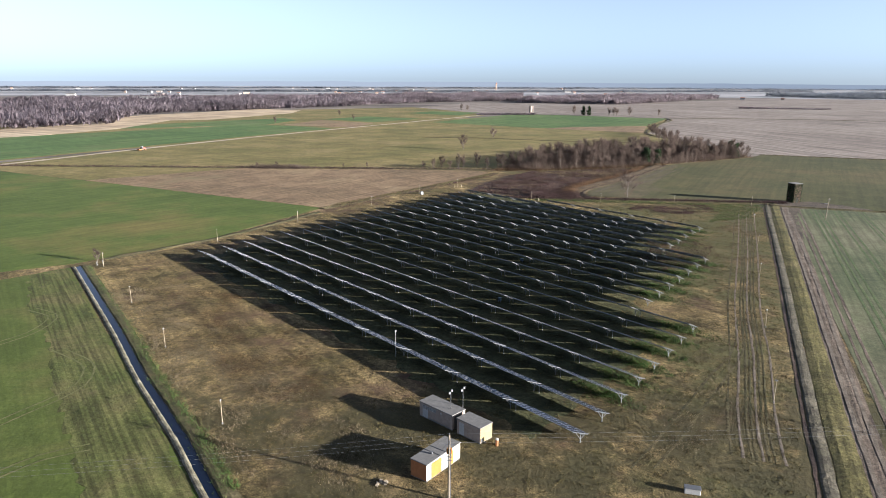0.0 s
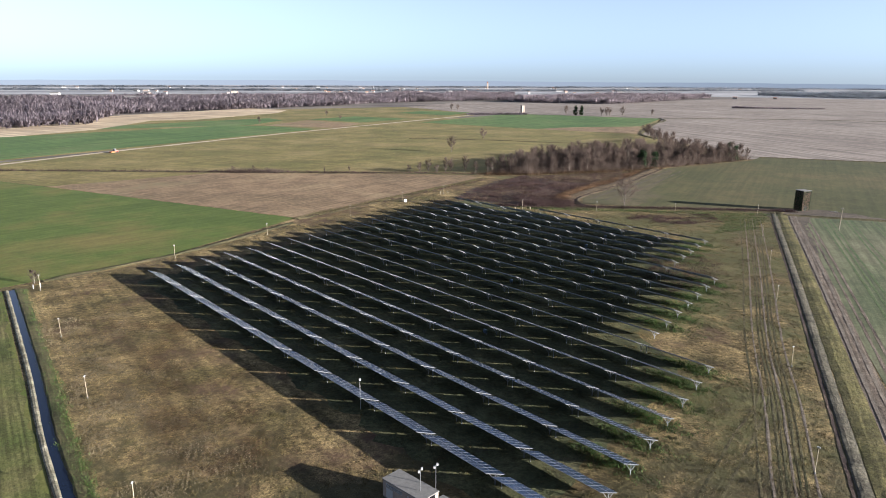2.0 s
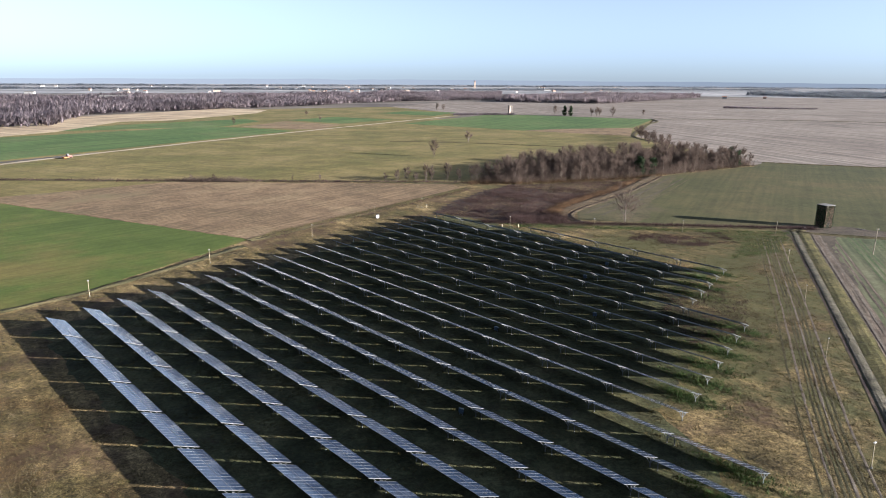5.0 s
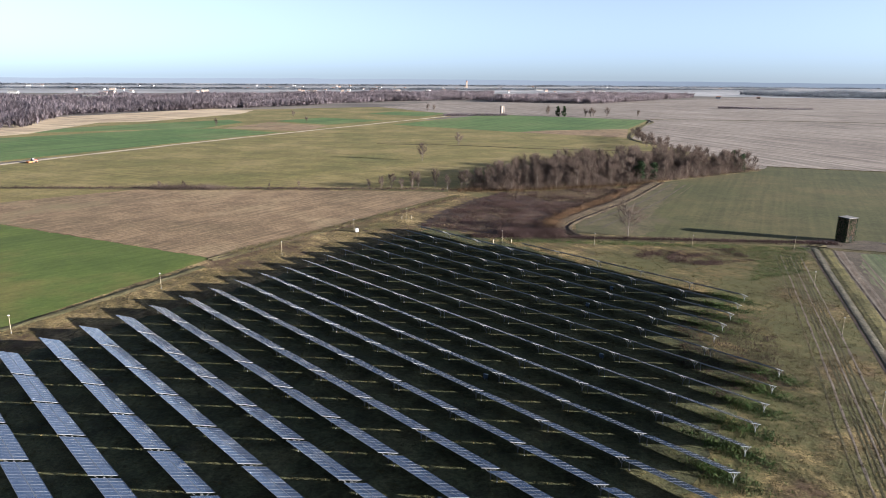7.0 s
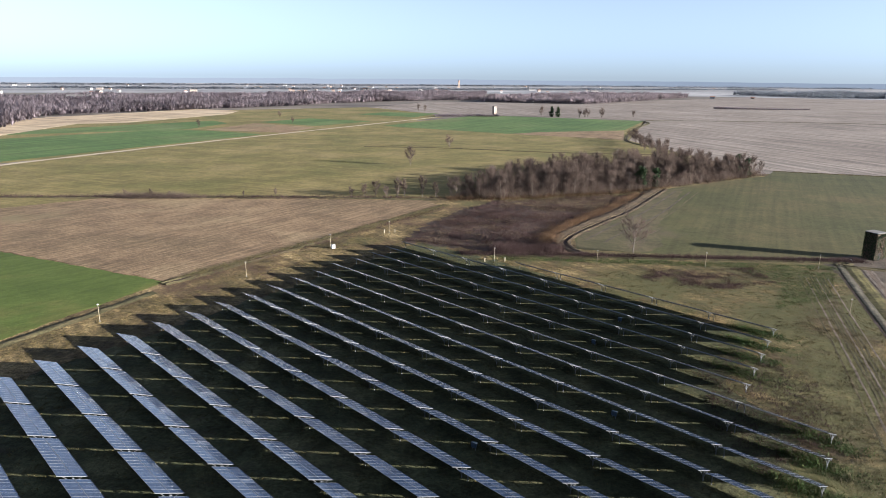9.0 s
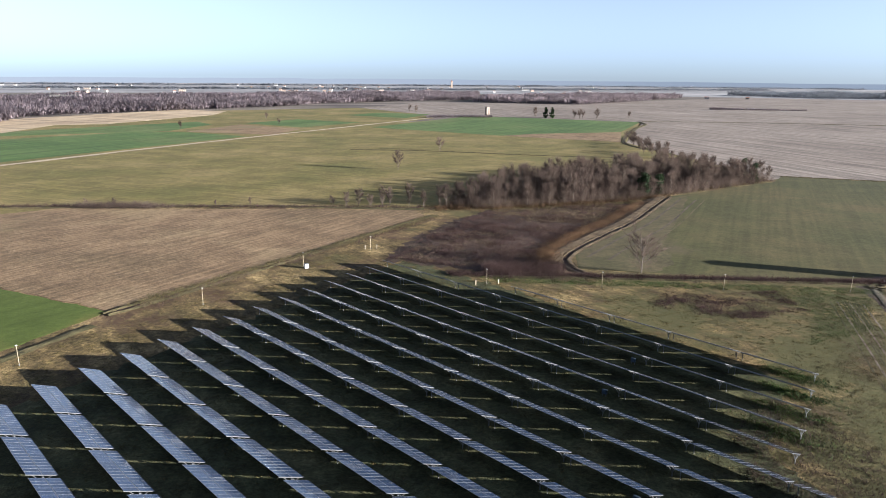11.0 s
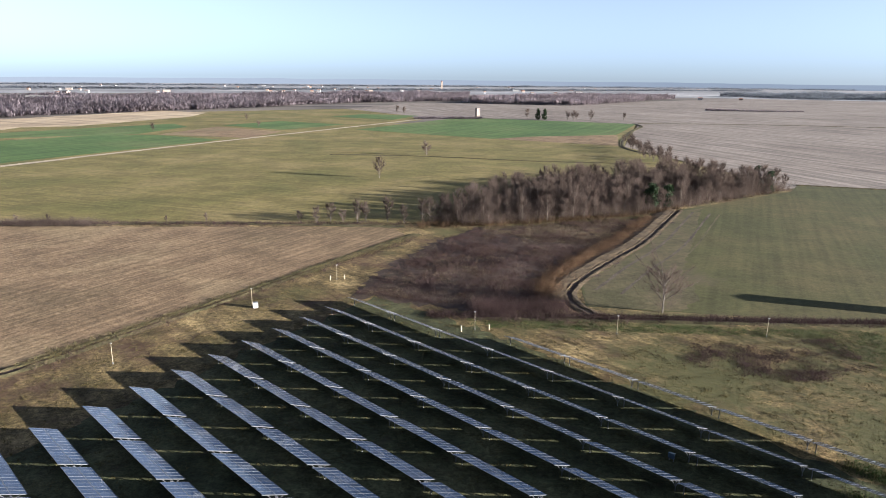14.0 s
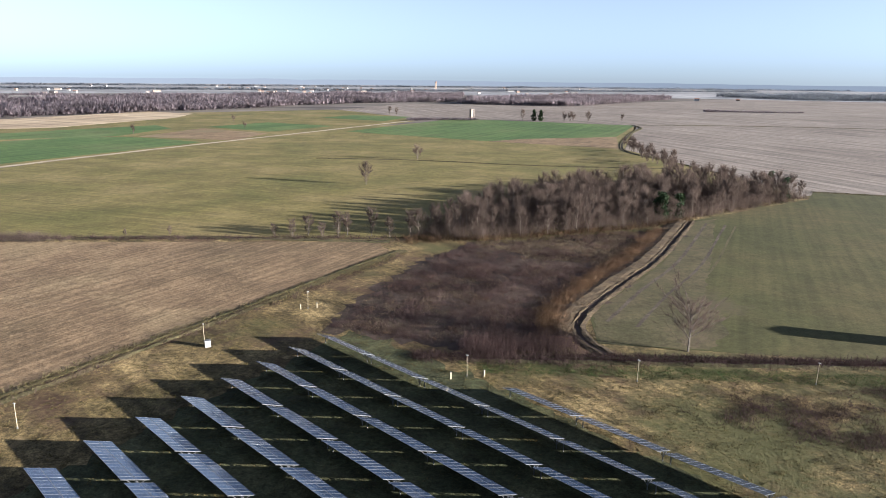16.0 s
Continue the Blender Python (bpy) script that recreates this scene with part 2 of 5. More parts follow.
M = {
    "plain": soil("far_farmland", (0.0853, 0.0715, 0.0634), (0.1193, 0.1009, 0.0845), (0.1535, 0.1304, 0.1099), 0.004, 0.05, (5, 60, 0.5), 0.1, 0.25),
    "parcel": soil("dry_meadow", (0.0630, 0.0493, 0.0196), (0.1144, 0.0829, 0.0353), (0.1774, 0.1294, 0.0590), 0.06, 1.1, (-56, 2.2, 0.35), 1.0, 0.95,
                   patches=(((0.0647, 0.0373, 0.0251), 20.0, 0.49), ((0.2426, 0.1713, 0.0844), 9.0, 0.40), ((0.0684, 0.0674, 0.0249), 26.0, 0.46, 0.0022, 0.0, -0.04),
                            ((0.0547, 0.0331, 0.0228), 5.0, 0.36), ((0.2177, 0.1591, 0.0821), 2.6, 0.33), ((0.0440, 0.0390, 0.0175), 12.0, 0.49, 0.0, -0.006, 0.72))),
    "green": soil("young_wheat", (0.0470, 0.0640, 0.0115), (0.0640, 0.0800, 0.0165), (0.0960, 0.0890, 0.0270), 0.022, 0.8, (-56, 0.9, 0.13), 0.35, 0.22,
                  patches=(((0.092, 0.086, 0.034), 45.0, 0.38), ((0.050, 0.068, 0.014), 9.0, 0.34))),
    "green_even": soil("even_young_wheat", (0.0490, 0.0691, 0.0121), (0.0664, 0.0879, 0.0168), (0.1123, 0.0963, 0.0281), 0.015, 0.8, (47, 2.6, 0.12), 0.35, 0.2),
    "headland": soil("wheat_headland", (0.0500, 0.0600, 0.0146), (0.0700, 0.0722, 0.0216), (0.0960, 0.0832, 0.0330), 0.05, 1.2, (-56, 0.75, 0.45), 0.5, 0.4,
                     patches=(((0.098, 0.078, 0.042), 6.0, 0.40),)),
    "tramline": soil("pale_wheel_mark", (0.0800, 0.0860, 0.0300), (0.0980, 0.0980, 0.0380), (0.1160, 0.1080, 0.0460), 0.2, 1.5, None, 0.3, 0.3),
    "tramline_green": soil("lush_wheel_mark", (0.0564, 0.0768, 0.0312), (0.0672, 0.0864, 0.0348), (0.0816, 0.0948, 0.0408), 0.2, 1.5, None, 0.3, 0.3),
    # array grass: shade of the panels put into a darker base colour
    "shaded_grass": soil("shade_darkened_grass", (0.0331, 0.0361, 0.0170), (0.0508, 0.0527, 0.0242), (0.0800, 0.0751, 0.0355), 0.08, 1.3, None, 0.8, 0.7,
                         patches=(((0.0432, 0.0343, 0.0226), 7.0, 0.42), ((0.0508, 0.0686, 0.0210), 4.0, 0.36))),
    "bare_track": soil("bare_purplish_earth", (0.0800, 0.0600, 0.0444), (0.1038, 0.0800, 0.0588), (0.1313, 0.1038, 0.0768), 0.15, 1.8, (67, 0.5, 0.4), 0.5, 0.5),
    "pale_rut": soil("pale_packed_rut", (0.0960, 0.0768, 0.0576), (0.1200, 0.0976, 0.0744), (0.1400, 0.1160, 0.0896), 0.3, 2.5, None, 0.3, 0.4),
    "dyke": soil("grey_dyke_earth", (0.0463, 0.0414, 0.0274), (0.0662, 0.0580, 0.0406), (0.0895, 0.0787, 0.0563), 0.12, 1.6, None, 0.9, 0.6,
                 patches=(((0.0481, 0.0365, 0.0256), 7.0, 0.42),)),
    "mossy": soil("yellow_green_verge", (0.0560, 0.0500, 0.0170), (0.0760, 0.0660, 0.0240), (0.1000, 0.0840, 0.0350), 0.1, 1.5, (67, 0.8, 0.3), 0.8, 0.6),
    "straw": soil("straw_bank", (0.0936, 0.0819, 0.0546), (0.1404, 0.1248, 0.0858), (0.1872, 0.1677, 0.1209), 0.4, 2.0, None, 0.8, 0.6),
    "brown": soil("ploughed_soil", (0.1253, 0.0884, 0.0488), (0.1654, 0.1124, 0.0631), (0.2055, 0.1491, 0.0827), 0.014, 0.5, (57, 1.1, 0.28), 0.7, 0.4,
                  patches=(((0.150, 0.118, 0.062), 40.0, 0.40, -0.0025, 0.0, -0.22), ((0.185, 0.140, 0.088), 16.0, 0.36))),
    "meadow": soil("winter_meadow", (0.0980, 0.0880, 0.0265), (0.1320, 0.1080, 0.0360), (0.1700, 0.1330, 0.0520), 0.016, 0.4, (-26, 2.2, 0.16), 0.3, 0.35,
                   patches=(((0.092, 0.088, 0.027), 60.0, 0.42), ((0.165, 0.135, 0.062), 14.0, 0.34))),
    "stubble": soil("pale_stubble", (0.2625, 0.1995, 0.1312), (0.3255, 0.2520, 0.1628), (0.3780, 0.2993, 0.1995), 0.01, 0.2, (-30, 9.0, 0.3), 0.2, 0.2),
    "grey": soil("bare_tilled_field", (0.1389, 0.1131, 0.0930), (0.1680, 0.1389, 0.1142), (0.1960, 0.1646, 0.1366), 0.006, 0.25, (104, 5.0, 0.34), 0.2, 0.25),
    "sprout": soil("sprouting_field", (0.0455, 0.0464, 0.0163), (0.0588, 0.0558, 0.0204), (0.0772, 0.0634, 0.0261), 0.012, 0.5, (62, 2.4, 0.14), 0.3, 0.25,
                   patches=(((0.088, 0.068, 0.042), 30.0, 0.45, -0.0045, 0.0, 0.5),)),
    "furrows": soil("furrowed_field", (0.0670, 0.0763, 0.0371), (0.0907, 0.0927, 0.0495), (0.1154, 0.1072, 0.0638), 0.02, 0.7, (67, 1.7, 0.27), 0.4, 0.3),
    "wheat_far": soil("far_wheat", (0.0507, 0.0866, 0.0237), (0.0675, 0.1034, 0.0290), (0.0957, 0.1129, 0.0409), 0.008, 0.2, (60, 5.0, 0.2), 0.2, 0.2),
    "scrub": soil("bramble_ground", (0.0221, 0.0164, 0.0139), (0.0407, 0.0282, 0.0230), (0.0742, 0.0520, 0.0369), 0.06, 0.9, None, 0.8, 0.5,
                  patches=(((0.0904, 0.0680, 0.0464), 12.0, 0.43),)),
    "track": soil("worn_earth", (0.0510, 0.0404, 0.0298), (0.0701, 0.0553, 0.0404), (0.0892, 0.0723, 0.0531), 0.1, 1.5, None, 0.4, 0.4),
    "bank": soil("dry_bank_earth", (0.0339, 0.0237, 0.0130), (0.0464, 0.0334, 0.0193), (0.0605, 0.0450, 0.0271), 0.15, 1.2, None, 0.8, 0.6),
    "sprout_bare": soil("thin_sprouting_soil", (0.0594, 0.0541, 0.0244), (0.0731, 0.0625, 0.0307), (0.0880, 0.0710, 0.0371), 0.06, 0.6, None, 0.4, 0.35),
    "road": soil("pale_gravel", (0.2618, 0.2142, 0.1547), (0.3213, 0.2618, 0.1904), (0.3808, 0.3153, 0.2261), 0.1, 1.5, None, 0.4, 0.2),
    "verge": soil("grassy_verge", (0.0413, 0.0385, 0.0165), (0.0605, 0.0523, 0.0248), (0.0825, 0.0660, 0.0330), 0.08, 1.5, None, 0.8, 0.5),
    "concrete": surface("canal_concrete", (0.0864, 0.0835, 0.0749), (0.1210, 0.1152, 0.1037), 0.8, 0.85, 0, 0.3),
    "galv": surface("galvanised_steel", (0.1157, 0.1176, 0.1194), (0.1455, 0.1455, 0.1455), 4.0, 0.45, 0.55, 0.05),
    "alu": surface("aluminium_frame", (0.1305, 0.1326, 0.1367), (0.1515, 0.1536, 0.1578), 6.0, 0.4, 0.6, 0.03),
    "glass": module_glass(),
    "back": surface("white_backsheet", (0.55, 0.55, 0.54), (0.65, 0.65, 0.63), 2.0, 0.6),
    "bark": surface("grey_bark", (0.0732, 0.0585, 0.0450), (0.1407, 0.1182, 0.0933), 1.5, 0.9, 0, 0.5, 0.5),
    "twig": island("bare_twigs", ((0.0, (0.0500, 0.0344, 0.0269)), (0.5, (0.0800, 0.0587, 0.0481)), (1.0, (0.1250, 0.0988, 0.0800))), 0.9, 0.06, 0.08, 0.4),
    # paler lavender than the near twigs: haze put into the base colour
    "twig_far": island("haze_tinted_wood", ((0.0, (0.2168, 0.1780, 0.1865)), (0.5, (0.2844, 0.2337, 0.2462)), (1.0, (0.3736, 0.3099, 0.3161))), 0.9, 0.012, 0.05, 0.48),
    "ivy": island("ivy_leaves", ((0.0, (0.0064, 0.0134, 0.0037)), (0.6, (0.0127, 0.0266, 0.0064)), (1.0, (0.0253, 0.0401, 0.0111))), 0.7, 0.5, 0.15),
    "bramble": island("dead_brambles", ((0.0, (0.0262, 0.0156, 0.0160)), (0.5, (0.0488, 0.0312, 0.0282)), (1.0, (0.0787, 0.0544, 0.0471))), 0.9, 0.08, 0.08, 0.3),
    "rust": island("rusty_undergrowth", ((0.0, (0.0311, 0.0156, 0.0078)), (0.5, (0.0533, 0.0311, 0.0156)), (1.0, (0.0799, 0.0554, 0.0288))), 0.9, 0.1),
    "russet": island("russet_brush", ((0.0, (0.045, 0.024, 0.013)), (0.5, (0.078, 0.046, 0.025)), (1.0, (0.115, 0.078, 0.045))), 0.9, 0.1),
    "dead_grass": island("bleached_grass", ((0.0, (0.0616, 0.0470, 0.0269)), (0.5, (0.1064, 0.0829, 0.0482)), (1.0, (0.1680, 0.1344, 0.0840))), 0.8, 0.07),
    "grass": island("dry_grass", ((0.0, (0.0391, 0.0353, 0.0130)), (0.35, (0.0678, 0.0557, 0.0233)), (0.75, (0.0964, 0.0774, 0.0351)), (1.0, (0.1303, 0.1058, 0.0532))), 0.8, 0.07),
    "tussock": island("olive_tussocks", ((0.0, (0.0267, 0.0261, 0.0071)), (0.4, (0.0481, 0.0408, 0.0122)), (0.8, (0.0801, 0.0595, 0.0214)), (1.0, (0.1269, 0.0905, 0.0378))), 0.85, 0.1),
    "lush": island("green_weeds", ((0.0, (0.0202, 0.0378, 0.0076)), (0.6, (0.0353, 0.0605, 0.0126)), (1.0, (0.0756, 0.0857, 0.0252))), 0.7, 0.3),
    "plaster": surface("weathered_plaster", (0.185, 0.145, 0.115), (0.25, 0.20, 0.16), 1.2, 0.9, 0, 0.2),
    "cream": surface("cream_plaster", (0.165, 0.118, 0.052), (0.20, 0.145, 0.068), 1.2, 0.85, 0, 0.1),
    "roof_felt": surface("grey_roof_felt", (0.0928, 0.0875, 0.0803), (0.1285, 0.1214, 0.1107), 1.5, 0.85, 0, 0.3),
    "yellow": surface("ochre_door_paint", (0.20, 0.078, 0.010), (0.25, 0.10, 0.014), 2.0, 0.5),
    "terracotta": surface("terracotta_paint", (0.2300, 0.0850, 0.0240), (0.2800, 0.1080, 0.0330), 1.6, 0.8),
    "white": surface("white_paint", (0.2625, 0.2585, 0.2475), (0.3000, 0.2965, 0.2850), 2.0, 0.5),
    "dark": surface("dark_louvre", (0.03, 0.03, 0.032), (0.06, 0.06, 0.06), 3.0, 0.5),
    "pole": surface("timber_pole", (0.13, 0.105, 0.07), (0.19, 0.155, 0.11), 3.0, 0.85, 0, 0.3),
    "wire": surface("wire", (0.1500, 0.1500, 0.1500), (0.2100, 0.2100, 0.2100), 5.0, 0.5, 0.5),
    "post": surface("pale_post", (0.22, 0.18, 0.12), (0.30, 0.25, 0.17), 3.0, 0.8, 0, 0.2),
    "brick": surface("old_brick", (0.090, 0.050, 0.035), (0.150, 0.095, 0.065), 2.0, 0.9, 0, 0.5),
    "tile": surface("roof_tile", (0.156, 0.072, 0.042), (0.216, 0.114, 0.072), 2.0, 0.9),
    "red": surface("red_paint", (0.45, 0.06, 0.04), (0.55, 0.10, 0.06), 2.0, 0.5),
    "tyre": surface("black_rubber", (0.015, 0.015, 0.015), (0.03, 0.03, 0.03), 5.0, 0.9),
    "blue": surface("blue_box", (0.0250, 0.0405, 0.0600), (0.0400, 0.0585, 0.0780), 2.0, 0.4),
    # far ground and trees: haze painted in as pale blue-grey base colour
    "far_plain": soil("haze_tinted_plain", (0.17, 0.17, 0.175), (0.21, 0.205, 0.205), (0.26, 0.25, 0.24), 0.003, 0.012, (4, 110, 0.4), 0.0, 0.25),
    "far_trees": island("haze_tinted_trees", ((0.0, (0.1687, 0.1823, 0.2090)), (0.5, (0.1957, 0.2090, 0.2362)), (1.0, (0.2226, 0.2362, 0.2564))), 0.9, 0.003, 0.05, 0.48),
}
# horizon backdrop: haze painted as an even bluish glow, no lamp behind it
haze, hnodes, hlinks, hb = shader("haze_glow", 1.0)
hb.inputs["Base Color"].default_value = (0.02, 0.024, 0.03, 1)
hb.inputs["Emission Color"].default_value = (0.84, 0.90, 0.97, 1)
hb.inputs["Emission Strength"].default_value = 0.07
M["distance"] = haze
water, wnodes, wlinks, wb = shader("canal_water", 0.08)
wb.inputs["Base Color"].default_value = (0.006, 0.010, 0.022, 1)
wb.inputs["IOR"].default_value = 1.33
wb.inputs["Specular IOR Level"].default_value = 0.2
ripple = wnodes.new("ShaderNodeBump")
ripple.inputs["Strength"].default_value, ripple.inputs["Distance"].default_value = 0.15, 0.02
wlinks.new(noise_tex(wnodes, wlinks, wnodes.new("ShaderNodeTexCoord").outputs["Object"], 2.0), ripple.inputs["Height"])
wlinks.new(ripple.outputs[0], wb.inputs["Normal"])
M["water"] = water


# ------------------------------------------------------------ mesh helpers
def finish(bm, name, material):
    me = bpy.data.meshes.new(name)
    bm.to_mesh(me)
    bm.free()
    for mt in material if isinstance(material, (list, tuple)) else (material,):
        me.materials.append(mt)
    return me


def part(name, bm, material, parent=None, label=""):
    ob = new(name, bm if isinstance(bm, bpy.types.Mesh) else finish(bm, name, material))
    ob.parent = parent
    return tagged(ob, label)


def empty(name, m=None, label="", category="", group=""):
    ob = new(name)
    if m is not None:
        ob.matrix_basis = m
    return tagged(ob, label, category, group)


def box(bm, x0, y0, z0, x1, y1, z1, bevel=0.0, m=None, slot=0):
    made = bmesh.ops.create_cube(bm, size=1.0, matrix=Matrix.Translation(((x0 + x1) / 2, (y0 + y1) / 2, (z0 + z1) / 2)) @ Matrix.Diagonal((x1 - x0, y1 - y0, z1 - z0, 1)))["verts"]
    if bevel:
        edges = {ed for v in made for ed in v.link_edges}
        faces = bmesh.ops.bevel(bm, geom=list(edges), offset=bevel, segments=1, affect="EDGES")["faces"]
        made = list({v for f in faces for v in f.verts} | {v for v in made if v.is_valid})
    if m is not None:
        bmesh.ops.transform(bm, matrix=m, verts=made)
    for f in {f for v in made for f in v.link_faces}:
        f.material_index = slot
    return bm


def boxed(*args, **kw):
    return box(bmesh.new(), *args, **kw)


def rod(bm, p, q, r0, r1=None, sides=6, slot=0):
    p, q = Vector(p), Vector(q)
    r1 = r0 if r1 is None else r1
    turn = (q - p).to_track_quat("Z", "Y").to_matrix()
    rings = []
    for c, r in ((p, r0), (q, r1)):
        rings.append([bm.verts.new(c + turn @ Vector((r * math.cos(2 * math.pi * k / sides), r * math.sin(2 * math.pi * k / sides), 0))) for k in range(sides)])
    for k in range(sides):
        bm.faces.new((rings[0][k], rings[0][(k + 1) % sides], rings[1][(k + 1) % sides], rings[1][k])).material_index = slot
    bm.faces.new(rings[1]).material_index = slot
    bm.faces.new(rings[0][::-1]).material_index = slot
    return bm


def ragged(corners, amp, step=1.6):
    """The same outline with an uneven edge."""
    out = []
    for (x0, y0), (x1, y1) in zip(corners, corners[1:] + corners[:1]):
        n = max(1, int(math.hypot(x1 - x0, y1 - y0) / step))
        for k in range(n):
            x, y = x0 + (x1 - x0) * k / n, y0 + (y1 - y0) * k / n
            q = Vector((x * 0.35, y * 0.35, 3.1))
            out.append((x + amp * noise.noise(q) * 1.6, y + amp * noise.noise(q + Vector((9.7, 4.2, 0))) * 1.6))
    return out


def sheet(name, corners, z, material, label, category="field", amp=0.0):
    """A flat piece of ground with thickness, its top at z."""
    bm = bmesh.new()
    if amp:
        corners = ragged(corners, amp)
    top = [bm.verts.new((x, y, z)) for x, y in corners]
    f = bm.faces.new(top)
    if f.normal.z < 0:
        f.normal_flip()
    f.normal_update()
    if f.normal.z < 0:
        f.normal_flip()
    low = bmesh.ops.extrude_face_region(bm, geom=[f])["geom"]
    bmesh.ops.translate(bm, vec=(0, 0, -0.5), verts=[g for g in low if isinstance(g, bmesh.types.BMVert)])
    bmesh.ops.recalc_face_normals(bm, faces=bm.faces)
    ob = new(name, finish(bm, name, material))
    return tagged(ob, label, category, kind="structure")


def smooth_line(points, step):
    """A line through the points, rounded off, with a place about every step metres."""
    pts = [Vector((*q, 0)) for q in points]
    out = []
    for i in range(len(pts) - 1):
        p0, p1, p2, p3 = pts[max(i - 1, 0)], pts[i], pts[i + 1], pts[min(i + 2, len(pts) - 1)]
        n = max(2, int((p2 - p1).length / step))
        for k in range(n):
            t = k / n
            out.append(0.5 * ((2 * p1) + (p2 - p0) * t + (2 * p0 - 5 * p1 + 4 * p2 - p3) * t * t + (3 * p1 - p0 - 3 * p2 + p3) * t ** 3))
    return out + [pts[-1]]


def ribbon(points, profile, step=4.0, wobble=0.0, seed=0):
    """A bmesh swept along a line: profile is (across, height) from left to right."""
    rng = random.Random(seed)
    bm = bmesh.new()
    line = smooth_line(points, step)
    rings = []
    for i, c in enumerate(line):
        d = (line[min(i + 1, len(line) - 1)] - line[max(i - 1, 0)]).normalized()
        right = Vector((d.y, -d.x, 0))
        rings.append([bm.verts.new(c + right * (s + rng.uniform(-wobble, wobble)) + Vector((0, 0, h + rng.uniform(-wobble, wobble) * 0.3 * (h > 0.05)))) for s, h in profile])
    for a, b in zip(rings, rings[1:]):
        for k in range(len(profile) - 1):
            bm.faces.new((a[k], a[k + 1], b[k + 1], b[k]))
    return bm


def inside(xy, poly):
    poly = np.array(poly, float)
    res = np.zeros(len(xy), bool)
    for (x0, y0), (x1, y1) in zip(poly, np.roll(poly, -1, 0)):
        cross = ((y0 > xy[:, 1]) != (y1 > xy[:, 1])) & (xy[:, 0] < (x1 - x0) * (xy[:, 1] - y0) / (y1 - y0 + 1e-9) + x0)
        res ^= cross
    return res


def scatter(rng, poly, count):
    poly = np.array(poly, float)
    lo, hi = poly.min(0), poly.max(0)
    out = np.zeros((0, 2))
    while len(out) < count:
        xy = rng.uniform(lo, hi, (count * 3, 2))
        out = np.concatenate([out, xy[inside(xy, poly)]])
    return out[:count]


def slivers(name, base, way, width, material, rng):
    """Blades: one thin triangle from each base along its way."""
    n = len(base)
    side = np.cross(way, rng.normal(size=(n, 3)))
    side *= (width / (np.linalg.norm(side, axis=1) + 1e-9))[:, None] / 2
    co = np.stack([base - side, base + side, base + way], 1).reshape(-1, 3)
    me = bpy.data.meshes.new(name)
    me.vertices.add(3 * n)
    me.vertices.foreach_set("co", co.astype(np.float32).ravel())
    me.loops.add(3 * n)
    me.loops.foreach_set("vertex_index", np.arange(3 * n, dtype=np.int32))
    me.polygons.add(n)
    me.polygons.foreach_set("loop_start", np.arange(0, 3 * n, 3, dtype=np.int32))
    me.update(calc_edges=True)
    me.materials.append(material)
    return me


def tufts(name, xy, blades, height, spread, width, material, label, category, rng, z=0.0):
    """Clumps of blades standing on the ground, joined into one thing that nobody could count."""
    c = np.repeat(xy, blades, 0)
    n = len(c)
    h = height * rng.uniform(0.5, 1.3, n)
    base = np.c_[c + rng.normal(0, spread, (n, 2)), np.full(n, z - 0.02)]
    way = np.c_[rng.normal(0, 0.45, (n, 2)) * h[:, None], h]
    ob = new(name, slivers(name, base, way, np.full(n, width) * rng.uniform(0.6, 1.4, n), material, rng))
    return tagged(ob, label, category, kind="stuff")


# ------------------------------------------------------------ ground, fields, tracks
rng = np.random.default_rng(7)
bm = bmesh.new()
bmesh.ops.create_circle(bm, cap_ends=True, cap_tris=True, segments=96, radius=4900)
bmesh.ops.recalc_face_normals(bm, faces=bm.faces)
tagged(new("ground", finish(bm, "ground", M["plain"])), "flat open farmland reaching the hazy horizon", "ground", kind="structure")

PARCEL = [(20, -60), (-60, 20), (-28, 78), (-103, 189), (-76, 222), (-47, 278), (8, 345), (29, 390), (52, 322), (66, 309), (140, 294), (96, 193), (66, 123), (46, 78), (30, 30)]
sheet("ground_margin", [(-460, -80), (620, -80), (620, 300), (250, 505), (130, 440), (30, 412), (-275, 424), (-460, 500)], 0.012, M["parcel"], "dry grass margins between the fields", "ground")
sheet("ground_parcel", PARCEL, 0.02, M["parcel"], "dry tawny winter grass round the solar panels", "ground")
ROW_TURN = -49.5
D = Vector((math.cos(radians(ROW_TURN)), math.sin(radians(ROW_TURN)), 0))
N = Vector((-D.y, D.x, 0))
PITCH = 14.25
# outline of the rows; the sheet's dark tone deepens the shade there
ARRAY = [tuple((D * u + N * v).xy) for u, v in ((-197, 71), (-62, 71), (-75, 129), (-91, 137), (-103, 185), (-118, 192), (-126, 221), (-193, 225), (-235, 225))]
sheet("ground_array", ARRAY, 0.026, M["shaded_grass"], "olive grass between the panel rows, darkened to paint their shade", "ground", 1.6)
sheet("field_wheat_near", [(-31, 78), (-105, 187), (-118, 173), (-330, -60), (-90, -60), (-62, 20)], 0.03, M["green"], "bright green young wheat beside the canal")
sheet("field_wheat_wide", [(-106, 191), (-78, 223), (-50, 281), (-186, 356), (-420, 480), (-330, 60)], 0.03, M["green_even"], "bright green young wheat field", "field", 0.5)
sheet("field_fallow", [(-186, 357), (-121, 408), (-270, 415), (-420, 482)], 0.025, M["meadow"], "yellowish fallow strip beside the wheat")
sheet("field_ploughed", [(-51, 282), (-39, 297), (-7, 343), (10, 368), (26, 391), (22, 404), (-121, 409), (-186, 357)], 0.035, M["brown"], "brown harrowed soil with faint tillage lines", "field", 0.7)
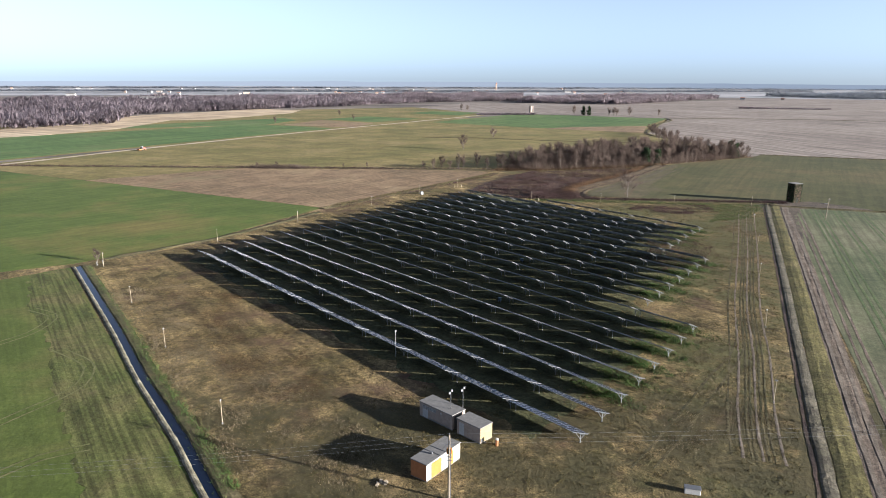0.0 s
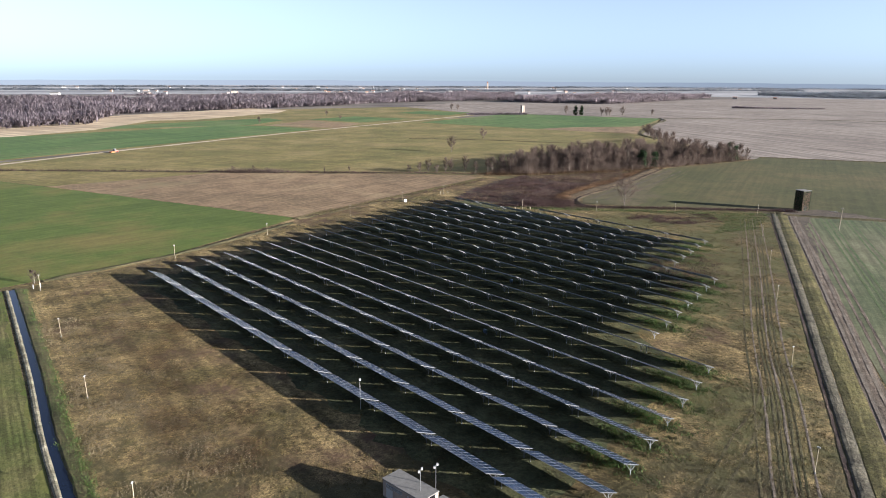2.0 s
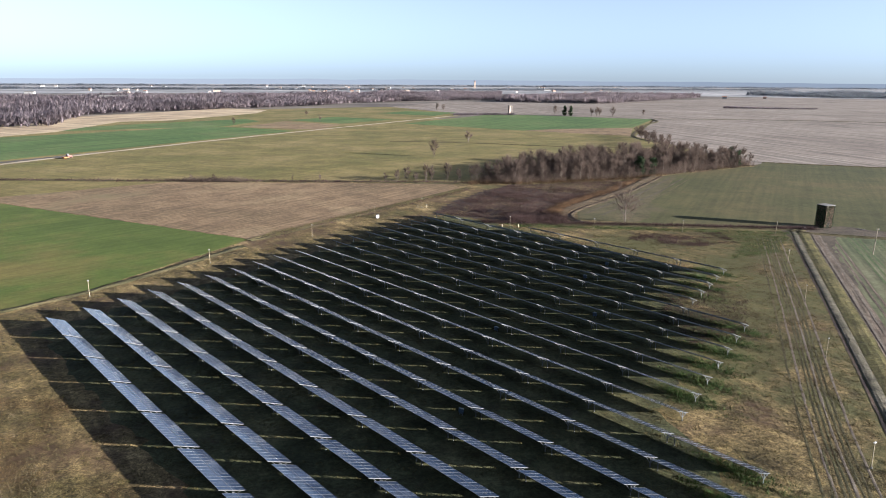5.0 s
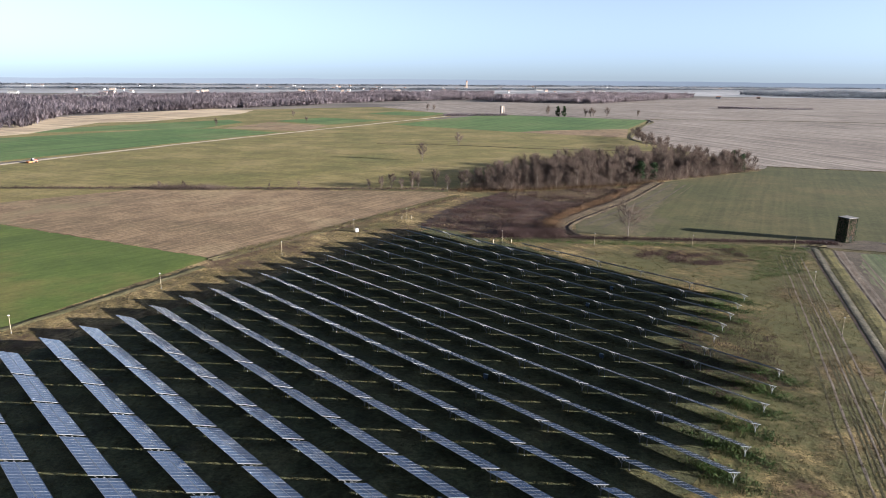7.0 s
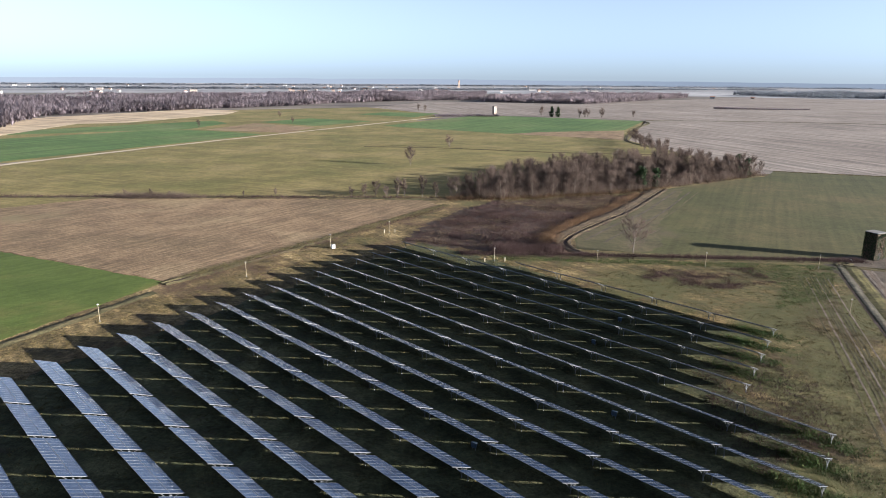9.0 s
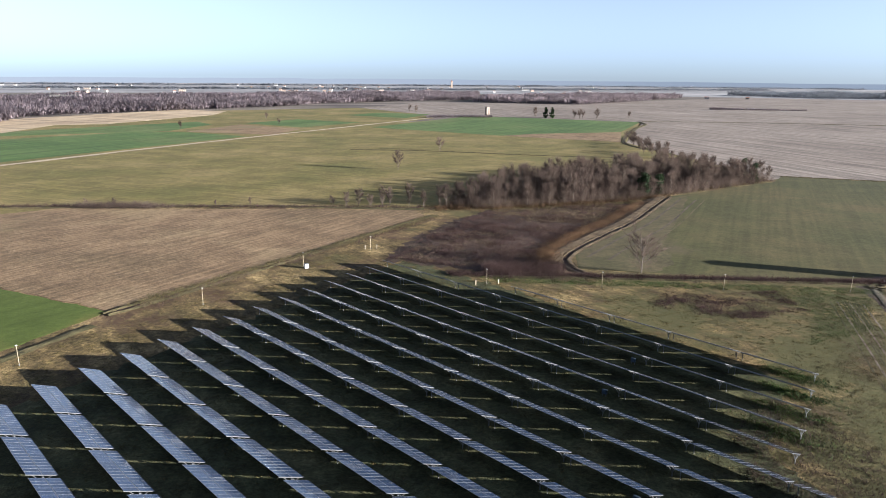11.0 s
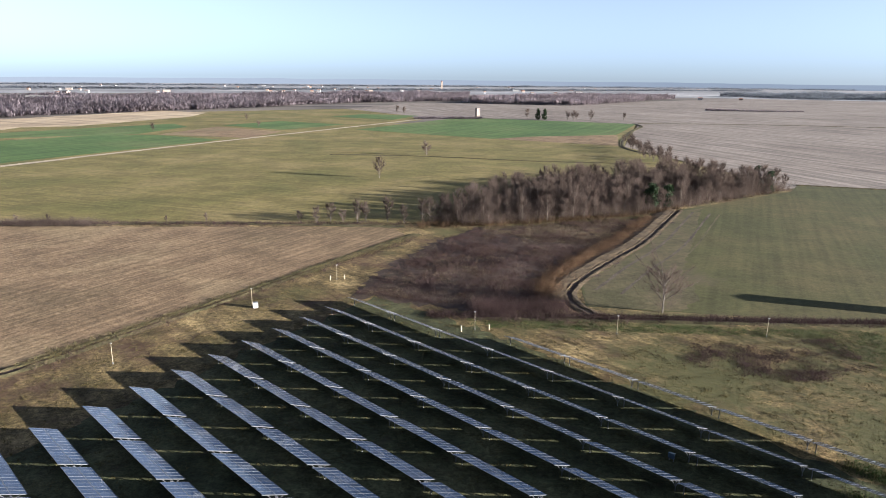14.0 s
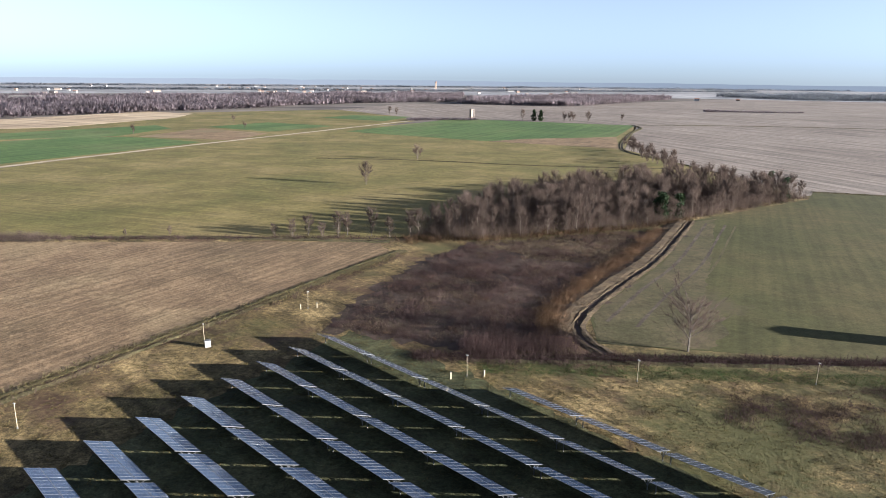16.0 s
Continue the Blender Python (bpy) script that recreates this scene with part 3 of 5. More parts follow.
sheet("field_meadow", [(-286, 416), (24, 410), (56, 404), (116, 425), (214, 484), (217, 560), (205, 700), (307, 955), (210, 1040), (60, 1000), (-24, 893)], 0.03, M["meadow"], "olive and yellow winter meadow with mown streaks")
sheet("field_far_meadow", [(-290, 430), (-231, 532), (-126, 694), (-10, 893), (60, 1040), (30, 1200), (-60, 1330), (-300, 1180), (-400, 1020), (-560, 700)], 0.025, M["meadow"], "yellowish grass beyond the dirt road")
sheet("field_wheat_strip", [(-290, 440), (-201, 606), (-148, 696), (-120, 752), (-180, 792), (-227, 803), (-272, 752), (-480, 520)], 0.05, M["wheat_far"], "green wheat strip along the dirt road")
sheet("field_wheat_narrow", [(-279, 768), (-205, 808), (-188, 899), (-216, 945), (-313, 829), (-420, 690)], 0.06, M["wheat_far"], "narrow strip of green wheat")
sheet("field_soil_tan", [(-186, 800), (-99, 768), (-84, 841), (-159, 905)], 0.045, M["brown"], "tan bare soil patch beside the road")
sheet("field_stubble", [(-344, 880), (-300, 900), (-235, 1080), (-240, 1180), (-320, 1235), (-400, 1060), (-430, 1000), (-480, 800), (-430, 640), (-400, 605), (-372, 640), (-340, 725)], 0.075, M["stubble"], "pale tan stubble in front of the woods")
sheet("field_wheat_small", [(-159, 924), (-87, 862), (-30, 944), (-110, 1000)], 0.055, M["wheat_far"], "green wheat patch beside the road")
sheet("field_wheat_tiny", [(-58, 1099), (23, 1036), (59, 1135), (-19, 1168)], 0.05, M["wheat_far"], "small green wheat patch near the woods")
sheet("field_wheat_far", [(-14, 868), (109, 768), (238, 818), (312, 976), (124, 1090), (97, 1064)], 0.06, M["wheat_far"], "green wheat field with a grey silo beyond")
sheet("field_soil_small", [(110, 766), (203, 706), (237, 815), (144, 790)], 0.065, M["brown"], "brown bare soil strip beside the wheat")
sheet("field_tilled_wide", [(228, 500), (212, 560), (206, 700), (314, 980), (124, 1092), (97, 1066), (20, 1180), (-50, 1330), (60, 1600), (400, 1600), (1100, 2200), (1900, 1700), (900, 200), (420, 430)], 0.03, M["grey"], "wide grey-brown tilled field with long tramlines")
sheet("field_sprouting", [(67, 314), (70, 330), (106, 377), (140, 434), (214, 479), (228, 498), (420, 428), (560, 160), (180, 277), (143, 295)], 0.03, M["sprout"], "olive field with thin sprouting crop")
sheet("field_sprouting_side", [(144, 286), (180, 275), (560, 158), (300, -80), (42, 30), (64.5, 86), (95.5, 166), (120.5, 226)], 0.03, M["furrows"], "furrowed olive field beyond the farm track")
sheet("field_thin_crop", [(67.5, 315), (70.5, 330), (106.5, 377), (138, 430), (150, 437), (124, 384), (104, 346), (96, 318), (88, 309)], 0.04, M["sprout_bare"], "brownish thin crop along the ditch", "field", 0.9)
sheet("ground_scrub", [(12, 324), (18, 346), (36, 381), (52, 402), (112, 417), (128, 412), (84, 350), (66, 326), (58, 317), (46, 309)], 0.05, M["scrub"], "dark bramble ground with purplish dead stems", "ground", 2.6)

sheet("field_headland", [(-31.5, 78), (-105, 186), (-112, 179), (-96, 152), (-80, 131), (-66, 108), (-41, 70)], 0.045, M["headland"], "striped headland of the wheat field along the canal", "field", 1.2)
for line in ([(-69.5, 95), (-66.4, 101.5), (-64.1, 106.2), (-63.1, 110.9), (-64.3, 116), (-67, 120.5), (-76, 127)], [(-93, 121), (-89, 129.9), (-86.3, 135.6), (-86.2, 142.3), (-88, 147), (-95, 151)], [(-64, 77), (-59.6, 82.9), (-56.5, 87), (-51, 90)]):
    for off in (-0.9, 0.9):
        tagged(new("tramline", finish(ribbon(line, [(off - 0.16, 0.055), (off + 0.16, 0.055)], 2, 0.03), "tramline", M["tramline"])), "pale tractor wheel mark in the young wheat", "track", kind="structure")
sheet("ground_yard", [(136, 294), (140, 300), (147, 303), (164, 301), (172, 292), (180, 278), (166, 284), (150, 284), (139, 268), (126, 236), (121, 226), (119, 229), (128, 262)], 0.05, M["track"], "trampled bare earth round the old tower", "ground", 1.2)
tagged(new("road_dirt", finish(ribbon([(-340, 300), (-271, 421), (-230, 516), (-162, 653), (-32, 887), (60, 1055)], [(-2.9, 0.09), (0, 0.13), (2.9, 0.09)], 12, 0.25), "road_dirt", M["road"])), "pale unpaved farm road through the meadows", "road", kind="structure")
EDGE = [(36, 48), (51.6, 84.8), (55.7, 95.0), (64.2, 115.2), (75.3, 141.7), (87.5, 170.6), (104.4, 211.2), (134.5, 284.3), (139, 293)]


def beside(off):
    """The line of the field edge moved off metres towards the track."""
    return [(x + 0.924 * off, y - 0.383 * off) for x, y in EDGE]


tagged(new("road_track", finish(ribbon(beside(7.9), [(-1.9, 0.04), (-1.2, 0.06), (0.0, 0.08), (1.2, 0.06), (1.9, 0.04)], 4, 0.07, 9), "road_track", M["bare_track"])), "bare purplish earth of a straight farm track", "road", kind="structure")
for off in (6.9, 8.8):
    tagged(new("wheel_rut", finish(ribbon(beside(off), [(-0.32, 0.095), (0.32, 0.095)], 3, 0.05, int(off)), "wheel_rut", M["pale_rut"])), "pale packed wheel rut of the farm track", "track", kind="structure")
tagged(new("verge", finish(ribbon(beside(4.2), [(-1.9, 0.035), (-0.6, 0.16), (0.7, 0.14), (1.9, 0.035)], 3, 0.12, 12), "verge", M["mossy"])), "yellow-green grass verge beside the farm track", "verge", kind="structure")
for k, off in enumerate((11.5, 13.2, 17.5, 19.2, 20.9, 26.0, 27.8, 35.0, 36.8)):
    tagged(new("tramline", finish(ribbon(beside(off), [(-0.3, 0.047), (0.3, 0.047)], 4, 0.1, 60 + k), "tramline", M["tramline_green"] if off > 16 else M["bare_track"])), "wheel mark running along the furrowed field", "track", kind="structure")
MOWN = [(43.7, 87.4), (48.1, 100.0), (59.6, 127.5), (71, 157), (94.5, 211.7), (124, 282)]
for k, off in enumerate((-2.6, -1.0, 0.2, 0.9, 1.7, 2.5, 3.3, 4.6)):
    tagged(new("mown_rut", finish(ribbon([(x + 0.92 * off, y - 0.38 * off) for x, y in MOWN], [(-0.2, 0.032), (0, 0.05), (0.2, 0.032)], 4, 0.09, k), "mown_rut", M["pale_rut"] if k % 3 == 1 else M["verge"])), "flattened wheel track through the dry grass", "track", kind="structure")
for k, off in enumerate((0.0, 1.8, 3.2)):
    tagged(new("mown_rut", finish(ribbon([(26 + off, 85), (33.4 + off, 94.5), (39.9 + off, 103.7), (48 + off, 115.1), (57.4 + off * 0.6, 127.5), (66 + off * 0.3, 146)], [(-0.22, 0.032), (0, 0.045), (0.22, 0.032)], 3, 0.09, 20 + k), "mown_rut", M["parcel"] if k == 1 else M["verge"])), "curved wheel track crossing the dry grass", "track", kind="structure")
sheet("ground_corner", [(6, 347), (34, 380), (54, 404), (50, 411), (24, 411), (22, 402)], 0.03, M["parcel"], "rough dry grass in the field corner", "ground")
# far ring of the plain, its haze carried by the pale colour
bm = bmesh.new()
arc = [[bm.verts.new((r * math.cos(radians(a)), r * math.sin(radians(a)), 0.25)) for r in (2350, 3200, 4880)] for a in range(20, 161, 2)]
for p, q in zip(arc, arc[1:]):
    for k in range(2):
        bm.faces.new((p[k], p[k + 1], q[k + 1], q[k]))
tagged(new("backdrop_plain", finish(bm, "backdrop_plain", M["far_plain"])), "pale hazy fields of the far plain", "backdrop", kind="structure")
# flat dark strip paints the shaded gully on the dyke's left
tagged(new("ditch_bed", finish(ribbon(beside(-0.35), [(-0.2, 0.045), (0.35, 0.045)], 2, 0.1, 4), "ditch_bed", M["scrub"])), "narrow gully below the earth dyke, its shade painted dark", "ditch", kind="structure")
tagged(new("dyke", finish(ribbon(beside(1.1), [(-0.9, 0.04), (-0.65, 0.13), (-0.1, 0.18), (0.35, 0.15), (1.0, 0.05)], 1.6, 0.06, 3), "dyke", M["dyke"])), "low grey earthen dyke along the edge of the grass", "bank", kind="structure")
tagged(new("verge", finish(ribbon([(-100, 196), (-88, 210), (-76, 224), (-60, 252), (-50, 272)], [(-1.2, 0.045), (-0.3, 0.28), (0.7, 0.26), (1.6, 0.045)], 3, 0.3, 5), "verge", M["verge"])), "raised grassy verge along the field edge", "verge", kind="structure")

# canal: two lips, inner slopes and water between
CANAL = [(-6, 44), (-29, 78), (-38, 92), (-54, 115), (-71, 141), (-103, 188)]
tagged(new("water_canal", finish(ribbon(CANAL, [(-0.9, 0.06), (0.65, 0.06)], 4), "water_canal", M["water"])), "dark still water in a narrow irrigation canal", "water", kind="structure")
tagged(new("canal_lip", finish(ribbon(CANAL, [(-1.75, 0.03), (-1.5, 0.22), (-1.15, 0.25), (-0.8, 0.05)], 1.6, 0.05, 1), "canal_lip", M["straw"])), "pale straw-covered lip of the irrigation canal", "canal", kind="structure")
tagged(new("canal_bank", finish(ribbon(CANAL, [(0.45, 0.03), (0.8, 0.22), (1.6, 0.25), (2.8, 0.03)], 1.8, 0.12, 2), "canal_bank", M["verge"])), "grassy earth bank of the irrigation canal", "bank", kind="structure")

# ditches of the far fields: a dark bed between low banks
DITCHES = [
    ([(67, 308), (64.5, 318), (68, 330), (83, 351), (104, 378), (128, 416), (139, 434)], 0.7, M["bank"]),
    ([(40, 308), (70, 305), (104, 301), (140, 296), (182, 276), (560, 160)], 0.6, M["verge"]),
    ([(-276, 417), (-200, 414), (-97, 411), (-46, 413), (26, 404)], 0.7, M["verge"]),
    ([(30, 392), (12, 367), (-5, 342), (-37, 296), (-50, 279)], 0.6, M["verge"]),
    ([(228, 499), (300, 470), (420, 429), (560, 380)], 0.6, M["verge"]),
    ([(312, 984), (302, 930), (262, 850), (205, 705), (206, 640)], 0.8, M["verge"]),
    ([(-20, 640), (45, 628), (120, 600), (200, 585)], 0.5, M["verge"]),
    ([(318, 986), (500, 960), (900, 820)], 0.8, M["verge"]),
]
for i, (line, w, mt) in enumerate(DITCHES):
    bed = finish(ribbon(line, [(-w, 0.09), (w, 0.09)], 3, 0.1, i), "ditch_bed", M["scrub"])
    tagged(new("ditch_bed", bed), "dark bed of a field ditch", "ditch", kind="structure")
    for s in (-1, 1):
        prof = [(s * (w + 1.3), 0.04), (s * (w + 0.5), 0.3), (s * w, 0.28), (s * (w - 0.2), 0.07)]
        bank = finish(ribbon(line, prof if s < 0 else prof[::-1], 2, 0.3, i * 2 + s), "ditch_bank", mt)
        tagged(new("ditch_bank", bank), "low earth bank of a field ditch", "bank", kind="structure")

# dry raised bank on the bramble side of the curved ditch, and the thin crop and wheel marks that follow it in the field
CURVE = [(63.5, 316), (68, 330), (83, 351), (104, 378), (128, 416), (138, 432)]
tagged(new("ditch_bank", finish(ribbon(CURVE, [(-7.5, 0.05), (-6.0, 0.35), (-3.6, 0.75), (-2.0, 0.5), (-1.2, 0.3)], 2, 0.35, 31), "ditch_bank", M["bank"])), "raised dry earth bank with dead grass", "bank", kind="structure")
for k, (off, half) in enumerate(((6.0, 0.5), (9.0, 0.35), (12.5, 0.4), (16.0, 0.35))):
    tagged(new("tramline", finish(ribbon(CURVE[1:], [(off - half, 0.049), (off + half, 0.049)], 2.5, 0.12, 40 + k), "tramline", M["sprout_bare"] if k % 2 else M["track"])), "brownish strip of thin crop along a tractor turn", "track", kind="structure")

# far rim of the land, glowing as painted haze; hazy tree lines before it
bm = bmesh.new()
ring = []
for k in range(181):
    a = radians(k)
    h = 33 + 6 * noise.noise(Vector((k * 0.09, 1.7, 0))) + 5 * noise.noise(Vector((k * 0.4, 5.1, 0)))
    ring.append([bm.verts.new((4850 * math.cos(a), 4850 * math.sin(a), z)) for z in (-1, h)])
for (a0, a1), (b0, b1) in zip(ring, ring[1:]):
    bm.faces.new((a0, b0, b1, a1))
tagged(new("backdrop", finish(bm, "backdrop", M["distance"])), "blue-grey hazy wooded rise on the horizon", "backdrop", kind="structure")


# ------------------------------------------------------------ trees
def bare_tree_meshes(seed, h, spread, limbs=8, twigs=260, stem=0.16, wide=False):
    """Trunk with limbs and boughs, and a crown of fine winter twigs."""
    r = random.Random(seed)
    bm = bmesh.new()
    tips = []
    top = Vector((r.uniform(-0.06, 0.06) * h, r.uniform(-0.06, 0.06) * h, h * 0.82))
    bend = Vector((r.uniform(-0.04, 0.04) * h, r.uniform(-0.04, 0.04) * h, h * 0.4))
    rod(bm, (0, 0, -0.15), bend, stem, stem * 0.7, 6)
    rod(bm, bend, top, stem * 0.7, stem * 0.2, 5)
    tips.append((bend.lerp(top, 0.5), top))
    for k in range(limbs):
        f = r.uniform(0.0, 0.9)
        p = (bend * 0.6).lerp(top, f) if r.random() < 0.8 else bend * r.uniform(0.5, 1)
        if wide:
            p = bend * r.uniform(0.45, 1.0) if r.random() < 0.6 else bend.lerp(top, r.uniform(0, 0.7))
        a = k * 2.4 + r.uniform(-0.5, 0.5)
        reach = spread * (1.0 - 0.55 * f) * r.uniform(0.7, 1.1)
        q = p + Vector((math.cos(a) * reach * 0.55, math.sin(a) * reach * 0.55, reach * r.uniform(0.35, 0.75)))
        e = q + Vector((math.cos(a + r.uniform(-0.5, 0.5)) * reach * 0.5, math.sin(a + r.uniform(-0.5, 0.5)) * reach * 0.5, reach * r.uniform(0.2, 0.7)))
        rod(bm, p, q, stem * 0.36, stem * 0.24, 4)
        rod(bm, q, e, stem * 0.24, stem * 0.08, 3)
        tips += [(p.lerp(q, 0.4), q), (q, e)]
        for _ in range(3):
            s = p.lerp(q, r.uniform(0.4, 1.0)) if r.random() < 0.5 else q.lerp(e, r.uniform(0, 0.8))
            b = a + r.uniform(-1.2, 1.2)
            g = s + Vector((math.cos(b), math.sin(b), r.uniform(0.3, 1.1))) * reach * r.uniform(0.25, 0.5)
            rod(bm, s, g, stem * 0.14, stem * 0.05, 3)
            tips.append((s, g))
    trunk = finish(bm, "trunk", M["bark"])
    g = np.random.default_rng(seed)
    near = twigs * 7 // 10
    pick = g.integers(0, len(tips), near)
    t0 = np.array([tips[i][0] for i in pick])
    t1 = np.array([tips[i][1] for i in pick])
    base = t0 + (t1 - t0) * g.uniform(0.2, 1.0, near)[:, None]
    way = (t1 - t0) / (np.linalg.norm(t1 - t0, axis=1)[:, None] + 1e-6) * 0.6 + g.normal(0, 0.26, (near, 3)) + np.array([0, 0, 0.35 if wide else 1.0])
    # finer growth through the whole crown, rising outwards
    rest = twigs - near
    lift = 0.45 if wide else 0.9
    f = g.uniform(0.1, 0.9, rest)
    a = g.uniform(0, 2 * np.pi, rest)
    girth = spread * np.sin(np.pi * np.clip((f - 0.05) / 1.05, 0, 1)) ** 0.8 * (0.8 + 0.3 * np.sin(3 * a + seed))
    rad = girth * np.sqrt(g.uniform(0, 1, rest))
    base = np.concatenate([base, np.c_[np.cos(a) * rad, np.sin(a) * rad, f * h]])
    way = np.concatenate([way, np.c_[np.cos(a) * 0.45, np.sin(a) * 0.45, np.full(rest, lift)] + g.normal(0, 0.22, (rest, 3))])
    way *= (g.uniform(0.45, 1.2, twigs) * h * 0.14)[:, None]
    crown = slivers("crown", base, way, g.uniform(0.02, 0.046, twigs), M["twig"], g)
    return trunk, crown


def plant_tree(name, meshes, m, label, category="tree", group=""):
    t = empty(name, m, label, category, group)
    part("trunk", meshes[0], None, t)
    part("crown", meshes[1], None, t)
    return t


def leafy_meshes(seed, h, radius, leaves=900, size=0.4):
    """A trunk wrapped in ivy: clumps of small leaves with gaps and an uneven outline."""
    r = np.random.default_rng(seed)
    bm = bmesh.new()
    rod(bm, (0, 0, -0.1), (0.1, 0.05, h * 0.9), 0.2, 0.05, 6)
    for k in range(7):
        z = h * (0.3 + 0.09 * k)
        rod(bm, (0, 0, z), (radius * 0.9 * math.cos(k * 2.2), radius * 0.9 * math.sin(k * 2.2), z + radius * 0.5), 0.07, 0.02, 4)
    trunk = finish(bm, "trunk", M["bark"])
    clumps = np.c_[r.normal(0, radius * 0.42, (26, 2)), r.uniform(0.12, 1.0, 26) * h]
    clumps[:, :2] *= (1.15 - 0.75 * (clumps[:, 2:] / h) ** 2)
    pick = r.integers(0, 26, leaves)
    base = clumps[pick] + r.normal(0, radius * 0.22, (leaves, 3))
    base[:, 2] = np.clip(base[:, 2], 0.15, h)
    way = r.normal(0, 1, (leaves, 3))
    way *= (r.uniform(0.65, 1.3, leaves) * size / np.linalg.norm(way, axis=1))[:, None]
    return trunk, slivers("crown", base, way, size * r.uniform(0.65, 1.3, leaves), M["ivy"], r)


KINDS = [bare_tree_meshes(s, h, sp, l, tw, st) for s, h, sp, l, tw, st in (
    (1, 10.0, 2.3, 13, 2300, 0.13), (2, 11.5, 2.4, 14, 2500, 0.15), (3, 9.0, 1.8, 12, 1900, 0.11), (4, 12.5, 2.9, 15, 2700, 0.17),
    (5, 7.6, 1.8, 12, 1800, 0.10), (6, 10.5, 1.7, 13, 2000, 0.12), (7, 6.4, 2.3, 13, 2000, 0.10))]
THICKET = [(32, 409), (56, 405), (86, 415), (116, 423), (140, 437), (214, 481), (206, 512), (172, 530), (110, 508), (70, 470)]
xy = scatter(np.random.default_rng(3), THICKET, 1500)
kept = []
for q in xy:
    if all((q[0] - k[0]) ** 2 + (q[1] - k[1]) ** 2 > 4.2 ** 2 for k in kept):
        kept.append(q)
tr = random.Random(5)
for q in kept[:240]:
    s = tr.uniform(0.8, 1.18)
    plant_tree("bare_tree", KINDS[tr.randrange(len(KINDS))], pose(q[0], q[1], 0.0, 0, 0, tr.uniform(0, 360)) @ Matrix.Diagonal((s, s, s, 1)), "leafless grey-brown tree in the dense winter thicket", "tree", "thicket trees")
# hedge that runs on behind the thicket, and the saplings along the ditch
for f in np.linspace(0, 1, 44):
    x, y = 180 + 34 * f + tr.uniform(-10, 10) * (1.2 - f), 520 + 200 * f + tr.uniform(-3, 3)
    s = tr.uniform(0.7, 1.0)
    plant_tree("bare_tree", KINDS[tr.randrange(len(KINDS))], pose(x, y, 0, 0, 0, tr.uniform(0, 360)) @ Matrix.Diagonal((s, s, s, 1)), "leafless tree in a hedge between two fields", "tree", "hedge trees")
for x, y, s in ((-12, 413, 0.7), (-6, 411, 0.85), (-1, 413, 1.15), (4, 410, 0.8), (9, 411, 1.05), (12, 412, 0.85), (20, 412, 1.15), (26, 409, 0.85), (33, 411, 1.2), (-46, 415, 0.4), (-100, 412, 0.45), (-112, 414, 0.5), (-92, 413, 0.4), (-60, 414, 0.35)):
    plant_tree("sapling", KINDS[tr.choice((2, 4, 5, 6))], pose(x, y, 0, 0, 0, tr.uniform(0, 360)) @ Matrix.Diagonal((s, s, s, 1)), "slender leafless sapling beside the field ditch", "tree", "ditch saplings")
big = bare_tree_meshes(21, 11.2, 6.8, 22, 6500, 0.24, True)
plant_tree("bare_tree", big, pose(83.4, 309, 0, 0, 0, 40), "spreading leafless tree beside the ditch", "tree")
plant_tree("bare_tree", KINDS[6], pose(-100.5, 193.5, 0, 0, 0, 15) @ Matrix.Diagonal((0.62, 0.62, 0.62, 1)), "small leafless bush at the head of the canal", "tree")
plant_tree("bare_tree", KINDS[3], pose(15, 526, 0, 0, 0, 10) @ Matrix.Diagonal((1.0, 1.0, 1.0, 1)), "lone leafless tree standing in the meadow", "tree")
plant_tree("bare_tree", KINDS[0], pose(45, 632, 0, 0, 0, 80) @ Matrix.Diagonal((1.3, 1.3, 1.1, 1)), "lone rounded leafless tree in the meadow", "tree")
for x, y, s in ((199, 1070, 1.3), (246, 1043, 1.3), (252, 1038, 1.4), (258, 1046, 1.3), (273, 1031, 1.2), (322, 1050, 0.9), (-116, 900, 0.8), (-150, 1010, 0.9), (30, 1190, 1.1), (40, 1180, 0.9), (-200, 830, 0.8)):
    plant_tree("bare_tree", KINDS[tr.choice((0, 1, 3))], pose(x, y, 0, 0, 0, tr.uniform(0, 360)) @ Matrix.Diagonal((s, s, s, 1)), "leafless tree far out between the fields", "tree", "field trees")
tufts("thicket_growth", scatter(np.random.default_rng(19), THICKET, 1500), 34, 5.2, 0.8, 0.045, M["twig"], "dense leafless saplings filling the thicket", "thicket", rng)
tufts("undershrubs", scatter(np.random.default_rng(9), THICKET, 2300), 20, 3.0, 1.0, 0.055, M["twig"], "leafless shrubs crowding under the thicket trees", "shrubs", rng)
ivy_tall = leafy_meshes(31, 9.5, 2.4, 3200, 0.5)
ivy_slim = leafy_meshes(32, 8.5, 1.7, 2200, 0.5)
for ms, x, y, s in ((ivy_tall, 127, 433, 1.15), (ivy_slim, 136, 438, 1.15), (ivy_slim, 203, 480, 1.15), (ivy_slim, 206, 498, 1.2)):
    plant_tree("ivy_tree", ms, pose(x, y, 0, 0, 0, x) @ Matrix.Diagonal((s, s, s, 1)), "dark green ivy-covered tree at the thicket edge", "tree", "ivy trees")
cyp = leafy_meshes(33, 14.0, 2.8, 1500, 0.9)
for x, y in ((209, 1049), (217, 1046)):
    plant_tree("evergreen_tree", cyp, pose(x, y, 0, 0, 0, x), "dark evergreen tree between the far fields", "tree", "evergreens")

# brambles, undergrowth and brush
SCRUB = [(13, 326), (20, 346), (38, 381), (54, 401), (110, 415), (118, 410), (80, 350), (60, 322), (46, 311)]
